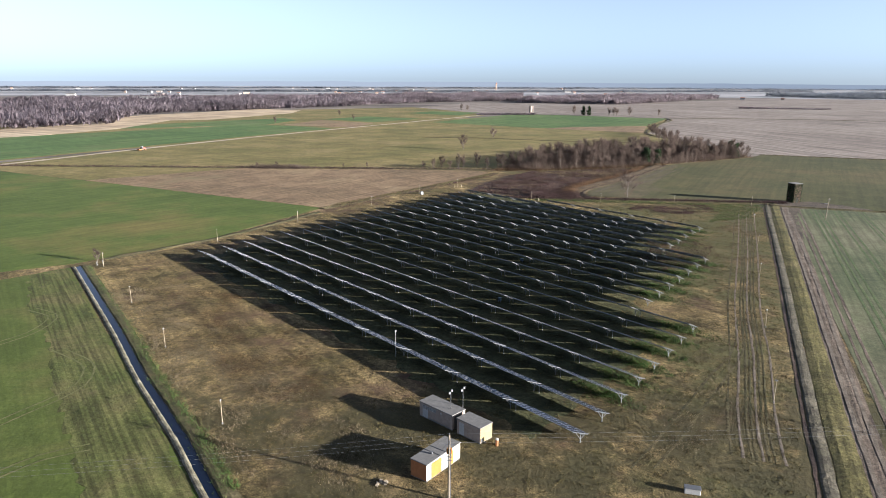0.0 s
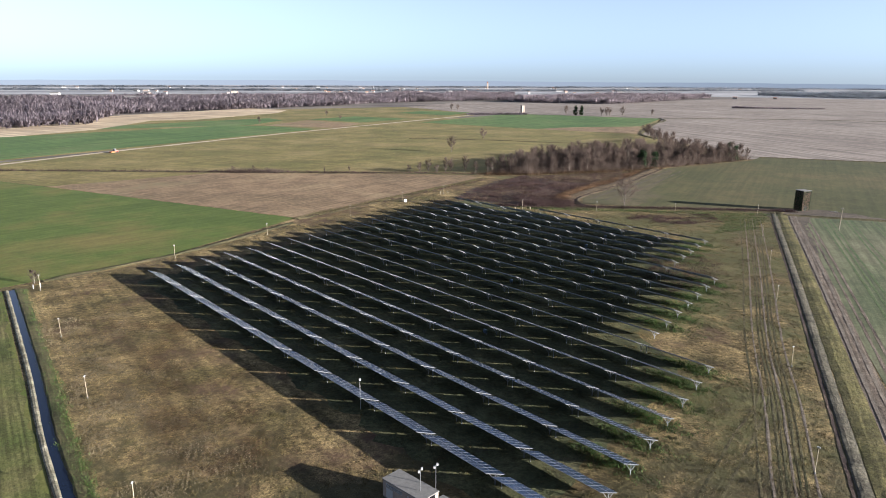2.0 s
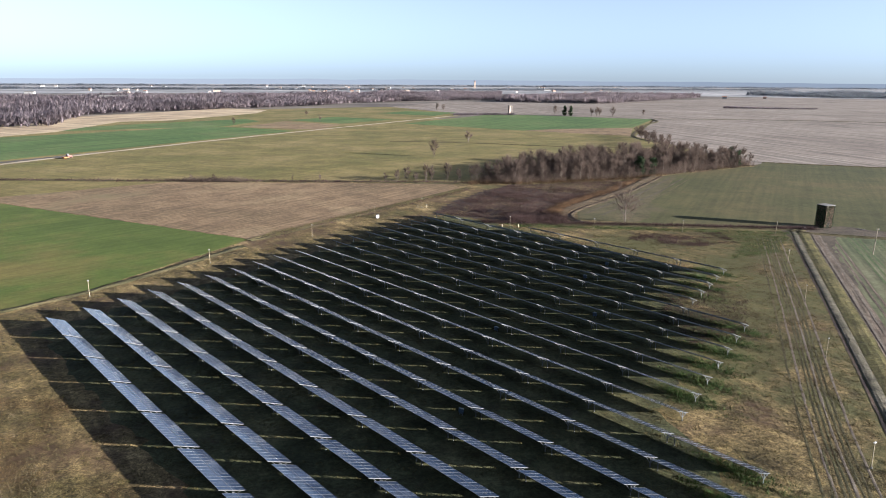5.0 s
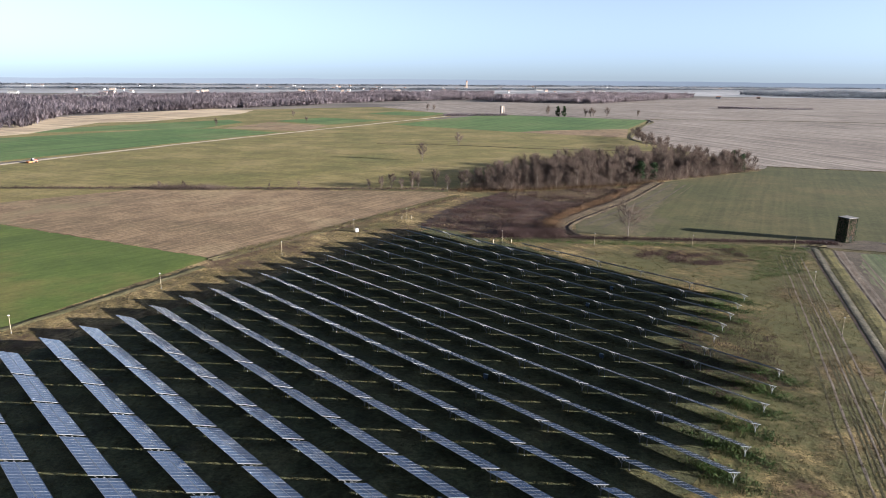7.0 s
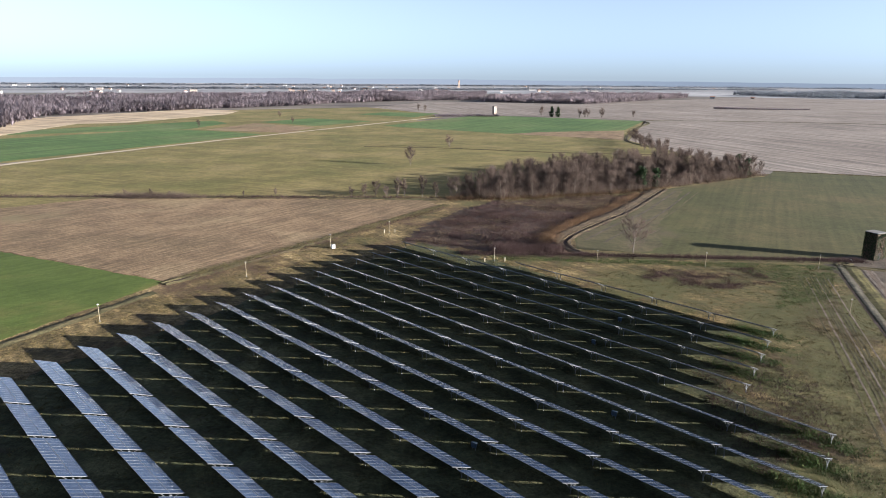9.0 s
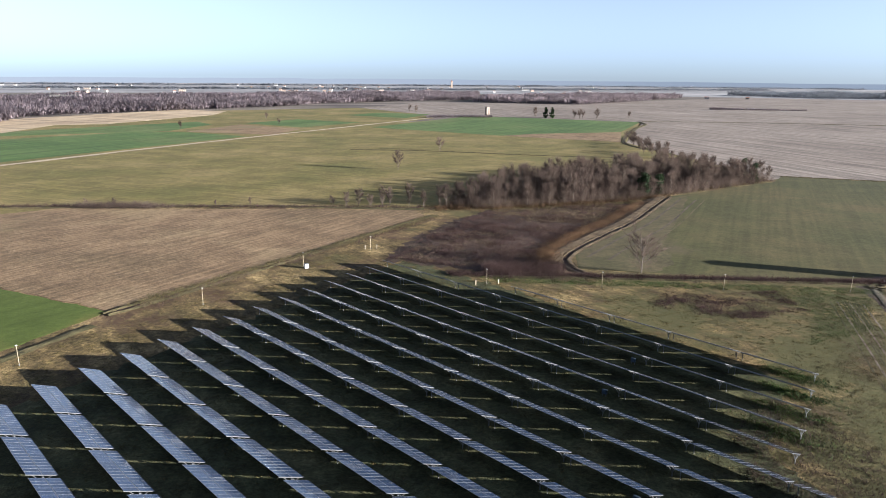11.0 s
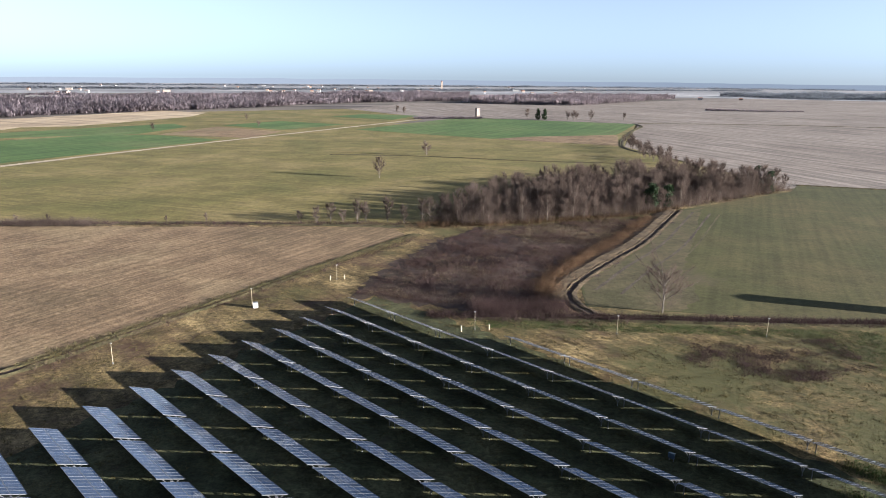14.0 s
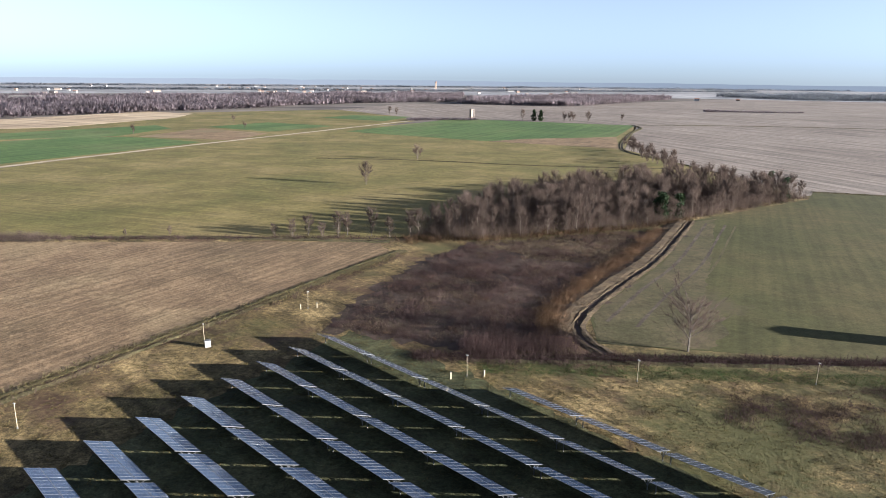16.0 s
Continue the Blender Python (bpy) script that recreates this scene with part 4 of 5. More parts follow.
def clumped(g, poly, count, size, bias=0.0):
    """Places inside an outline that gather in clumps some metres wide."""
    q = scatter(g, poly, count * 3)
    w = np.array([noise.fractal(Vector((x / size, y / size, 2.3)), 1.0, 2.0, 3) for x, y in q])
    return q[np.argsort(-(w + bias * g.normal(0, 0.3, len(q))))[:count]]


tufts("brambles", scatter(rng, SCRUB, 3600) + rng.normal(0, 2.2, (3600, 2)), 10, 0.65, 0.55, 0.07, M["bramble"], "purplish dead brambles over rough ground", "brambles", rng)
tufts("brambles", clumped(rng, SCRUB, 1500, 7.0, 0.6), 20, 0.95, 0.8, 0.06, M["bramble"], "taller purplish bramble thickets", "brambles", rng)
tufts("brambles", clumped(np.random.default_rng(51), SCRUB, 320, 4.0, 0.8), 14, 0.8, 0.6, 0.05, M["russet"], "reddish dead stems between the brambles", "brambles", rng)
tufts("grass", clumped(np.random.default_rng(52), SCRUB, 1900, 9.0, 0.7), 8, 0.5, 0.5, 0.06, M["dead_grass"], "pale dead grass among the brambles", "grass", rng)
hb_ = np.c_[rng.normal(-100, 9, 420), rng.normal(411, 1.6, 420)]
tufts("brush", hb_, 14, 2.3, 0.8, 0.06, M["twig"], "bushy leafless shrubs beside the field ditch", "brush", rng)
tufts("undergrowth", np.concatenate([scatter(rng, THICKET, 2600), np.array([(32 + 108 * f, 405 + 31 * f * f) for f in rng.uniform(0, 1, 600)]) + rng.normal(0, 2, (600, 2))]), 10, 1.5, 0.7, 0.1, M["rust"], "rusty dead undergrowth below the thicket", "undergrowth", rng)
side = np.array([(64, 316), (68, 332), (83, 354), (104, 381), (126, 416)])
f = rng.uniform(0, 3.999, 2000)
i = f.astype(int)
tufts("ditch_brush", side[i] + (side[i + 1] - side[i]) * (f - i)[:, None] + rng.normal(0, 1.5, (2000, 2)) + (-5.2, 2.6), 10, 1.3, 0.7, 0.07, M["russet"], "reddish dry brush along the curved ditch", "brush", rng)
line = np.c_[rng.uniform(30, 150, 1400), np.zeros(1400)]
line[:, 1] = 309.5 - 0.105 * (line[:, 0] - 30) + rng.normal(0, 1.0, 1400)
tufts("ditch_brush", line, 10, 1.0, 0.6, 0.08, M["bramble"], "dark leafless brush along the field ditch", "brush", rng)
tufts("grass", scatter(np.random.default_rng(21), [(58, 396), (112, 413), (104, 394), (86, 372), (70, 380)], 1500), 9, 0.5, 0.6, 0.08, M["dead_grass"], "bleached dead grass between the brambles", "grass", np.random.default_rng(22))
line = np.c_[rng.uniform(40, 62, 420), rng.normal(312.5, 3.2, 420)]
tufts("brush", line, 15, 2.2, 0.8, 0.05, M["bramble"], "tall dark leafless shrubs at the field corner", "brush", rng)
line = np.c_[rng.uniform(-275, 28, 1500), np.zeros(1500)]
line[:, 1] = 412 - 0.02 * (line[:, 0] + 100) + rng.normal(0, 1.2, 1500)
clump = 0.35 + 0.9 * np.exp(-((line[:, 0] + 105) / 18) ** 2)
tufts("hedge_brush", line[rng.uniform(0, 1, 1500) < clump + 0.2], 9, 1.2, 0.7, 0.1, M["bramble"], "low dark hedge brush between ploughed field and meadow", "brush", rng)
line = np.c_[rng.uniform(0, 1, 1500), np.zeros(1500)]
line = np.array([-46, 285]) + line[:, :1] * np.array([76, 105]) + rng.normal(0, 1.2, (1500, 2))
tufts("verge_brush", line[::3] + (1.5, -0.8), 10, 0.8, 0.6, 0.06, M["bramble"], "dark dead weeds in the verge ditch", "brush", rng)
tufts("verge_brush", line, 8, 0.7, 0.5, 0.07, M["grass"], "dry weeds and brush on the field verge", "brush", rng)
tufts("brush", clumped(rng, [(71, 286), (82, 290), (93, 289), (112, 291), (112, 276), (98, 271), (83, 273), (76, 279)], 1250, 6.0, 1.0), 8, 0.5, 0.5, 0.06, M["bramble"], "dark brown patch of dead weeds", "brush", rng)
WEEDS = [(-70, 168), (-60, 168), (-43, 158), (-32, 138), (-22, 116), (-17, 103), (-30, 106), (-40, 116), (-51, 138), (-63, 156)]
tufts("grass", clumped(np.random.default_rng(61), [(-31, 84), (-84, 165), (-66, 172), (-10, 92), (-6, 78)], 2600, 5.0, 0.6), 12, 0.26, 0.55, 0.07, M["dead_grass"], "golden patches of dead grass", "grass", rng)
tufts("grass", clumped(np.random.default_rng(62), [(30, 85), (52, 100), (98, 208), (128, 286), (108, 262), (76, 200), (64, 150), (36, 104)], 1900, 6.0, 0.8), 12, 0.24, 0.6, 0.07, M["dead_grass"], "straw-coloured patches of dead grass", "grass", rng)
tufts("brush", clumped(rng, WEEDS, 2300, 8.0, 0.8), 9, 0.22, 0.6, 0.06, M["rust"], "dark brown patch of dead weeds in the grass", "brush", rng)

# dry grass of the parcel
gx = scatter(rng, PARCEL[2:], 125000)
gx = gx[~inside(gx, ARRAY)]
tufts("grass", scatter(rng, ARRAY, 26000), 3, 0.22, 0.2, 0.06, M["tussock"], "short olive grass between the panel rows", "grass", rng, 0.02)
tufts("grass", gx, 3, 0.17, 0.2, 0.07, M["grass"], "tawny tufts of dry winter grass", "grass", rng)
cx = np.array(CANAL[1:])
f = rng.uniform(0, 3.999, 1200)
i = f.astype(int)
tufts("weeds", cx[i] + (cx[i + 1] - cx[i]) * (f - i)[:, None] + rng.normal(0, 0.6, (1200, 2)) + (1.8, 1.1), 5, 0.5, 0.3, 0.08, M["lush"], "green weeds along the canal bank", "weeds", rng)

tufts("tussocks", scatter(rng, [(-26, 76), (-98, 188), (-70, 224), (-44, 278), (0, 340), (45, 304), (138, 290), (46, 76)], 11000), 12, 0.27, 0.32, 0.07, M["tussock"], "olive and straw tussocks of rough grass", "grass", rng, 0.02)
tufts("weeds", scatter(np.random.default_rng(71), [(38, 302), (140, 287), (141, 292), (60, 304), (38, 307)], 2200), 7, 0.22, 0.35, 0.07, M["lush"], "green grass along the ditch margin", "weeds", np.random.default_rng(72), 0.02)
tufts("weeds", scatter(np.random.default_rng(73), [(100, 255), (118, 262), (133, 284), (122, 290), (106, 290), (112, 274)], 1500), 7, 0.24, 0.4, 0.07, M["lush"], "green grass on the damp end of the parcel", "weeds", np.random.default_rng(74), 0.02)
edge = np.c_[rng.uniform(0, 1, 900), rng.normal(0, 2.2, 900)]
tufts("grass", np.c_[54 + 58 * edge[:, 0], 401 + 14 * edge[:, 0] + edge[:, 1]], 8, 0.5, 0.5, 0.07, M["grass"], "pale dry grass along the thicket edge", "grass", rng)

# woods in the distance, haze tinted into their colour
def far_wood(name, poly, count, h, per, label, width=0.5, mat="twig_far"):
    """A wood seen from far off: a lumpy bare crown for every tree, and loose twigs that break its outline."""
    g = np.random.default_rng(len(name) + count)
    c = scatter(g, poly, count)
    hh = h * g.uniform(0.6, 1.2, count) * (0.85 + 0.3 * np.sin(c[:, 0] * 0.021) * np.cos(c[:, 1] * 0.017))
    knobs = np.array([(1, 0, 0), (0, 1, 0), (-1, 0, 0), (0, -1, 0), (0, 0, 1), (0, 0, -1)], float)
    caps = np.array([(0, 1, 4), (1, 2, 4), (2, 3, 4), (3, 0, 4), (1, 0, 5), (2, 1, 5), (3, 2, 5), (0, 3, 5)])
    spin = g.uniform(0, 6.283, count)
    girth = hh * g.uniform(0.1, 0.18, count)
    turned = np.stack([np.cos(spin)[:, None] * knobs[:, 0] - np.sin(spin)[:, None] * knobs[:, 1], np.sin(spin)[:, None] * knobs[:, 0] + np.cos(spin)[:, None] * knobs[:, 1], np.tile(knobs[:, 2], (count, 1))], 2)
    turned *= g.uniform(0.75, 1.25, (count, 6, 1))
    lump = turned * np.stack([girth, girth, hh * 0.34], 1)[:, None, :] + np.stack([c[:, 0], c[:, 1], hh * 0.4], 1)[:, None, :]
    tri = lump[:, caps].reshape(-1, 3, 3)
    cc, H = np.repeat(c, per, 0), np.repeat(hh, per)
    n = len(cc)
    f = g.uniform(0.1, 0.75, n)
    base = np.c_[cc + g.normal(0, 0.14, (n, 2)) * H[:, None] * (0.5 + f[:, None]), H * f]
    way = np.c_[g.normal(0, 0.13, (n, 2)) * H[:, None], H * g.uniform(0.22, 0.42, n)]
    me = slivers(name, np.concatenate([base, tri[:, 0]]), np.concatenate([way, tri[:, 2] - tri[:, 0]]), np.concatenate([width * g.uniform(0.6, 1.6, n), np.ones(len(tri))]), M[mat], g)
    co = np.empty(len(me.vertices) * 3, np.float32)
    me.vertices.foreach_get("co", co)
    co = co.reshape(-1, 3, 3)
    co[n:] = tri
    me.vertices.foreach_set("co", co.ravel())
    me.update()
    # soft light over the mass of crowns, as open twigs give it
    up = np.repeat(g.normal(0, 0.3, (len(co), 3)) + (0, 0, 1), 3, 0)
    me.normals_split_custom_set_from_vertices((up / np.linalg.norm(up, axis=1)[:, None]).tolist())
    return tagged(new(name, me), label, "woods", kind="stuff")


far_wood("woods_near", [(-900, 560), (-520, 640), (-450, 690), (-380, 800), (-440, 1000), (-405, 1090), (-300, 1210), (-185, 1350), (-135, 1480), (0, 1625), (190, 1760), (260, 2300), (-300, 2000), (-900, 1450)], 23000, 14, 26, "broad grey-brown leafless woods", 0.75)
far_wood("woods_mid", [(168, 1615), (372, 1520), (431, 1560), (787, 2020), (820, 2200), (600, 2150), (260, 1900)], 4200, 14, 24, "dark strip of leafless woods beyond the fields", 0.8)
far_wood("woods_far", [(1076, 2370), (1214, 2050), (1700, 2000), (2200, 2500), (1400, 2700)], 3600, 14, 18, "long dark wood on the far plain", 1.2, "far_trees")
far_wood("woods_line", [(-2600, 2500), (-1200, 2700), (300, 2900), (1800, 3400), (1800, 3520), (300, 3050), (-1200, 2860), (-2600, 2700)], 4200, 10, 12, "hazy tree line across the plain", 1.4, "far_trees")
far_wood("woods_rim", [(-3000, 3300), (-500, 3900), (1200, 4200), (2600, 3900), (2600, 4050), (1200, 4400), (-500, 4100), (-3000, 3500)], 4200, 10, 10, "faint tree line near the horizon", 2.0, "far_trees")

# green weeds where the rows end
wd, wn_ = np.array([0.6494, -0.7604]), np.array([0.7604, 0.6494])
ends = [(-57.5 - 1.85 * (k - 1) if k < 8 else -83.1 - 2.05 * (k - 8) if k < 15 else -111.2 - 2.2 * (k - 15), 75.7 + 7.76 * k) for k in (2, 3, 4, 5, 6, 7, 9, 10, 11, 12, 13, 14, 16, 17, 18, 19)]
wx = np.concatenate([wd * (u + rng.normal(-5, 3.4, (300, 1))) + wn_ * (v + rng.normal(0.3, 1.3, (300, 1))) for u, v in ends])
tufts("weeds", wx, 6, 0.38, 0.3, 0.09, M["lush"], "green weeds growing round the row ends", "weeds", rng, 0.02)
tufts("brush", scatter(rng, [(62, 186), (78, 196), (86, 214), (80, 232), (68, 222), (60, 200)], 900), 9, 0.45, 0.5, 0.06, M["bramble"], "brown dead weeds beyond the row ends", "brush", rng, 0.02)


# ------------------------------------------------------------ solar trackers
TILT_DEG = 23.6
LENGTH, MOD_W, MOD_L, AXIS = 13.3, 0.99, 1.98, 1.65
COUNT = 13


def tilted(degrees):
    return Matrix.Translation((0, 0, AXIS)) @ Matrix.Rotation(-radians(degrees), 4, "X")


def module_mesh(rows, cols, name):
    """Framed modules: glass set 4 mm below the rim of an aluminium frame, white back."""
    bm = bmesh.new()
    for i in range(cols):
        for j in range(rows):
            cx = (i - (cols - 1) / 2) * (LENGTH / COUNT)
            cy = (j - (rows - 1) / 2) * (MOD_L + 0.03)
            w, l = MOD_W / 2, MOD_L / 2
            ring = lambda a, b, z: [bm.verts.new((cx + sx * a, cy + sy * b, z)) for sx, sy in ((-1, -1), (1, -1), (1, 1), (-1, 1))]
            low, top, rim, pane = ring(w, l, 0), ring(w, l, 0.04), ring(w - 0.024, l - 0.04, 0.04), ring(w - 0.024, l - 0.04, 0.036)
            for p, q in ((low, top), (top, rim), (rim, pane)):
                for k in range(4):
                    bm.faces.new((p[k], p[(k + 1) % 4], q[(k + 1) % 4], q[k])).material_index = 1
            bm.faces.new(pane).material_index = 0
            bm.faces.new(low[::-1]).material_index = 2
    return finish(bm, name, (M["glass"], M["alu"], M["back"]))


ONE_MODULE = module_mesh(1, 1, "solar_module")
ALL_MODULES = module_mesh(2, COUNT, "module_sheet")


def tracker(name, single, degrees=TILT_DEG):
    """One tilted table: torque tube, rafters, legs, struts, edge rails and two rows of modules."""
    t = empty(name)
    slope = tilted(degrees)
    half = LENGTH / 2
    part("torque_tube", rod(bmesh.new(), (-half - 0.36, 0, AXIS - 0.12), (half + 0.36, 0, AXIS - 0.12), 0.075, sides=8), M["galv"], t)
    for sx in (-1, 1):
        x = sx * (half - 0.12)
        part("end_rail", boxed(x - 0.035, -MOD_L - 0.03, -0.085, x + 0.035, MOD_L + 0.03, -0.008, m=slope), M["galv"], t)
        part("post", boxed(x - 0.05, -0.07, -0.3, x + 0.05, 0.07, AXIS - 0.2), M["galv"], t, "galvanised steel leg")
        if sx > 0:
            for sy in (-1, 1):
                foot = Vector((x, 0, AXIS - 1.05))
                head = slope @ Vector((x, sy * 1.25, -0.06))
                part("strut", rod(bmesh.new(), foot, head, 0.05, sides=5), M["galv"], t)
    for y in (-1.1, 1.1):
        part("purlin", boxed(-half, y - 0.03, -0.07, half, y + 0.03, -0.006, m=slope), M["galv"], t)
    if single:
        for i in range(COUNT):
            for j in (-0.5, 0.5):
                o = part("solar_module", ONE_MODULE, None, t)
                o.matrix_basis = slope @ Matrix.Translation(((i - (COUNT - 1) / 2) * (LENGTH / COUNT), j * (MOD_L + 0.03), 0))
    else:
        o = part("module_sheet", ALL_MODULES, None, t)
        o.matrix_basis = slope
        tagged(o, kind="stuff")
    return t


near_table, far_table = tracker("solar_table", True), tracker("solar_table", False)
TAG = ("tilted solar table with blue panels on galvanised steel legs", "solar panel", "solar rows")
for o in (near_table, far_table):
    tagged(o, *TAG)
flat_table = tagged(tracker("solar_table", False, 20.5), "slightly tilted solar table with dusty panels on steel legs", *TAG[1:])
first = {"near": near_table, "far": far_table, "flat": flat_table}
for k in range(20):
    v = 75.05 + 7.815 * k
    left = -198.0 - 1.95 * k
    tables = 10 if k < 8 else 9 if k < 15 else 8
    for i in range(3 if k == 19 else 0, tables):
        u = left + PITCH * i + LENGTH / 2
        c = D * u + N * v
        m = pose(c.x, c.y, 0, 0, 0, ROW_TURN)
        near = 1 <= k <= 18 and i < (9 if k < 8 else 7 if k < 15 else 6)
        kind = "flat" if k == 19 else "near" if near else "far"
        if kind in first:
            first.pop(kind).matrix_basis = m
        else:
            copy_thing({"near": near_table, "far": far_table, "flat": flat_table}[kind], m)


# ------------------------------------------------------------ cabins, poles, tower
def cabin(name, corner, angle, length, depth, h, wall, label):
    """A prefabricated cabin on a plinth, its front along local x, its back towards local y."""
    c = empty(name, pose(corner[0], corner[1], 0, 0, 0, angle), label, "cabin")
    part("plinth", boxed(0.04, 0.04, -0.1, length - 0.04, depth - 0.04, 0.16), M["concrete"], c)
    part("wall", boxed(0, 0, 0.16, length, depth, h - 0.14, 0.03), wall, c)
    part("roof", boxed(-0.08, -0.08, h - 0.14, length + 0.08, depth + 0.08, h, 0.03), M["roof_felt"], c, "flat grey felted roof")
    return c


A = cabin("cabin", (-3.6, 100.1), -44, 7.1, 2.95, 2.6, M["plaster"], "long grey prefabricated electrical cabin with flat roof")
for k in range(4):
    part("louvre_frame", boxed(0.69 + 0.75 * k, -0.02, 1.69, 1.41 + 0.75 * k, 0.02, 2.21), M["white"], A)
    w = part("louvre", boxed(0.75 + 0.75 * k, -0.03, 1.75, 1.35 + 0.75 * k, 0.03, 2.15), M["dark"], A)
    for s in range(3):
        part("slat", boxed(0.78 + 0.75 * k, -0.05, 1.82 + 0.1 * s, 1.32 + 0.75 * k, -0.01, 1.86 + 0.1 * s), M["white"], w)
part("door", boxed(0.7, -0.03, 0.2, 1.9, 0.02, 1.6), M["white"], A, "grey-blue service door")
part("cable_duct", boxed(2.2, -0.06, 0.25, 6.6, 0.02, 0.33), M["galv"], A)
part("vent", boxed(4.6, -0.05, 1.9, 4.85, 0.03, 2.15), M["white"], A)
part("door", boxed(7.08, 0.5, 0.2, 7.13, 1.9, 2.2), M["dark"], A, "dark metal door")
B = cabin("cabin", (2.2, 94.45), -44, 4.65, 2.75, 2.6, M["plaster"], "short electrical cabin with cream end wall")
part("end_panel", boxed(4.64, 0.05, 0.18, 4.68, 2.7, 2.42), M["cream"], B, "sunlit cream end wall")
part("louvre", boxed(4.67, 0.1, 0.25, 4.71, 0.55, 0.8), M["dark"], B)
part("door", boxed(0.5, -0.03, 0.2, 1.5, 0.02, 2.1), M["white"], B, "pale service door")
C = cabin("cabin", (-2.03, 81.3), 52.5, 7.5, 2.75, 2.65, M["white"], "white and ochre transformer cabin with flat roof")
part("end_panel", boxed(-0.03, 0.03, 0.18, 0.01, 2.72, 2.5), M["terracotta"], C, "terracotta end wall")
part("door", boxed(1.0, -0.04, 0.2, 3.2, 0.02, 2.35), M["yellow"], C, "ochre double door")
part("door", boxed(4.9, -0.04, 0.2, 5.9, 0.02, 2.2), M["yellow"], C, "ochre door with dark louvre")
part("louvre", boxed(4.95, -0.06, 1.3, 5.35, -0.03, 1.9), M["dark"], C)
part("roof_vent", rod(bmesh.new(), (2.6, 1.2, 2.6), (2.6, 1.2, 3.0), 0.18, sides=10), M["galv"], C)
for x in (2.9, 4.1):
    part("roof_joint", boxed(x, -0.06, 2.64, x + 0.12, 2.8, 2.69), M["dark"], C)

for x, y in ((1.3, 97.3), (3.2, 98.3)):
    p = empty("camera_pole", pose(x, y, 0), "slim steel mast with two small floodlights", "mast", "masts by the cabins")
    part("mast", rod(bmesh.new(), (0, 0, -0.2), (0, 0, 5.6), 0.06, 0.045, 8), M["galv"], p)
    for z, s in ((5.5, 1), (5.1, -1)):
        part("floodlight", boxed(-0.12 + 0.18 * s, -0.16, z, 0.14 + 0.18 * s, 0.16, z + 0.3, 0.03), M["white"], p)

pp = empty("power_pole", pose(0.9, 77.5, 0), "weathered power pole with transformer gear and insulators", "pole")
part("pole", rod(bmesh.new(), (0, 0, -0.3), (0, 0, 9.1), 0.17, 0.11, 10), M["pole"], pp)
part("crossarm", boxed(-0.06, -1.2, 8.4, 0.06, 1.2, 8.52), M["galv"], pp)
for y in (-1.1, 0, 1.1):
    part("insulator", rod(bmesh.new(), (0, y, 8.52), (0, y, 8.8), 0.06, 0.04, 8), M["dark"], pp)
part("switch_box", boxed(-0.35, 0.1, 6.4, 0.35, 0.5, 7.1, 0.03), M["yellow"], pp, "ochre switch gear on the pole")
part("crossarm", boxed(-0.7, -0.06, 7.7, 0.7, 0.06, 7.8), M["galv"], pp)
part("brace", rod(bmesh.new(), (0, -1.0, 8.4), (0.05, 0, 7.5), 0.03, sides=5), M["galv"], pp)
part("brace", rod(bmesh.new(), (0, 1.0, 8.4), (0.05, 0, 7.5), 0.03, sides=5), M["galv"], pp)
part("cable_drop", rod(bmesh.new(), (0.16, -0.1, 0.0), (0.14, -0.08, 7.2), 0.05, sides=6), M["dark"], pp)
for zz in (5.6, 6.1):
    part("bracket", boxed(-0.3, -0.2, zz, 0.3, -0.05, zz + 0.08), M["galv"], pp)
part("stay", rod(bmesh.new(), (0.12, 0.1, 8.2), (-0.9, 0.4, 6.9), 0.02, sides=4), M["galv"], pp)
far_poles = []
for x, y in ((92, 84), (-85, 66)):
    o = empty("power_pole", pose(x, y, 0), "weathered wooden power pole with crossarm", "pole")
    part("pole", rod(bmesh.new(), (0, 0, -0.3), (0, 0, 9.1), 0.17, 0.11, 10), M["pole"], o)
    part("crossarm", boxed(-0.06, -1.2, 8.4, 0.06, 1.2, 8.52), M["galv"], o)
    far_poles.append((x, y))
for x, y in far_poles:
    for s in (-1.1, 0, 1.1):
        cu = bpy.data.curves.new("overhead_wire", "CURVE")
        cu.dimensions, cu.bevel_depth, cu.bevel_resolution = "3D", 0.005, 1
        sp = cu.splines.new("POLY")
        sp.points.add(20)
        for i in range(21):
            f = i / 20
            sp.points[i].co = (0.9 + (x - 0.9) * f, 77.5 + s + (y - 77.5) * f, 8.7 - 1.6 * 4 * f * (1 - f) * 0.5, 1)
        cu.materials.append(M["wire"])
        tagged(new("overhead_wire", cu), "thin sagging overhead power wire", "wire", "overhead wires")


def lamp_post():
    p = empty("fence_post", None, "thin pale surveillance post in the dry grass", "post", "perimeter posts")
    part("post", rod(bmesh.new(), (0, 0, -0.3), (0, 0, 4.1), 0.055, 0.045, 8), M["post"], p)
    part("head", boxed(-0.09, -0.24, 3.95, 0.09, 0.2, 4.12, 0.02), M["white"], p)
    part("collar", rod(bmesh.new(), (0, 0, 0.0), (0, 0, 0.35), 0.14, 0.11, 8), M["concrete"], p)
    return p


POSTS = [(-34, 97), (-55, 128), (-74, 156), (-96, 188), (-74, 220), (-54, 251), (-30, 285.5), (-11, 318.5), (7, 338.5), (39, 300), (68.5, 296), (99.5, 293), (131.5, 290), (115, 250), (101, 215), (86, 180), (70, 141), (55, 105)]
post = lamp_post()
for i, (x, y) in enumerate(POSTS):
    m = pose(x, y, 0, tr.uniform(-1, 1), tr.uniform(-1.5, 1.5), tr.uniform(0, 360))
    if i:
        copy_thing(post, m)
    else:
        post.matrix_basis = m
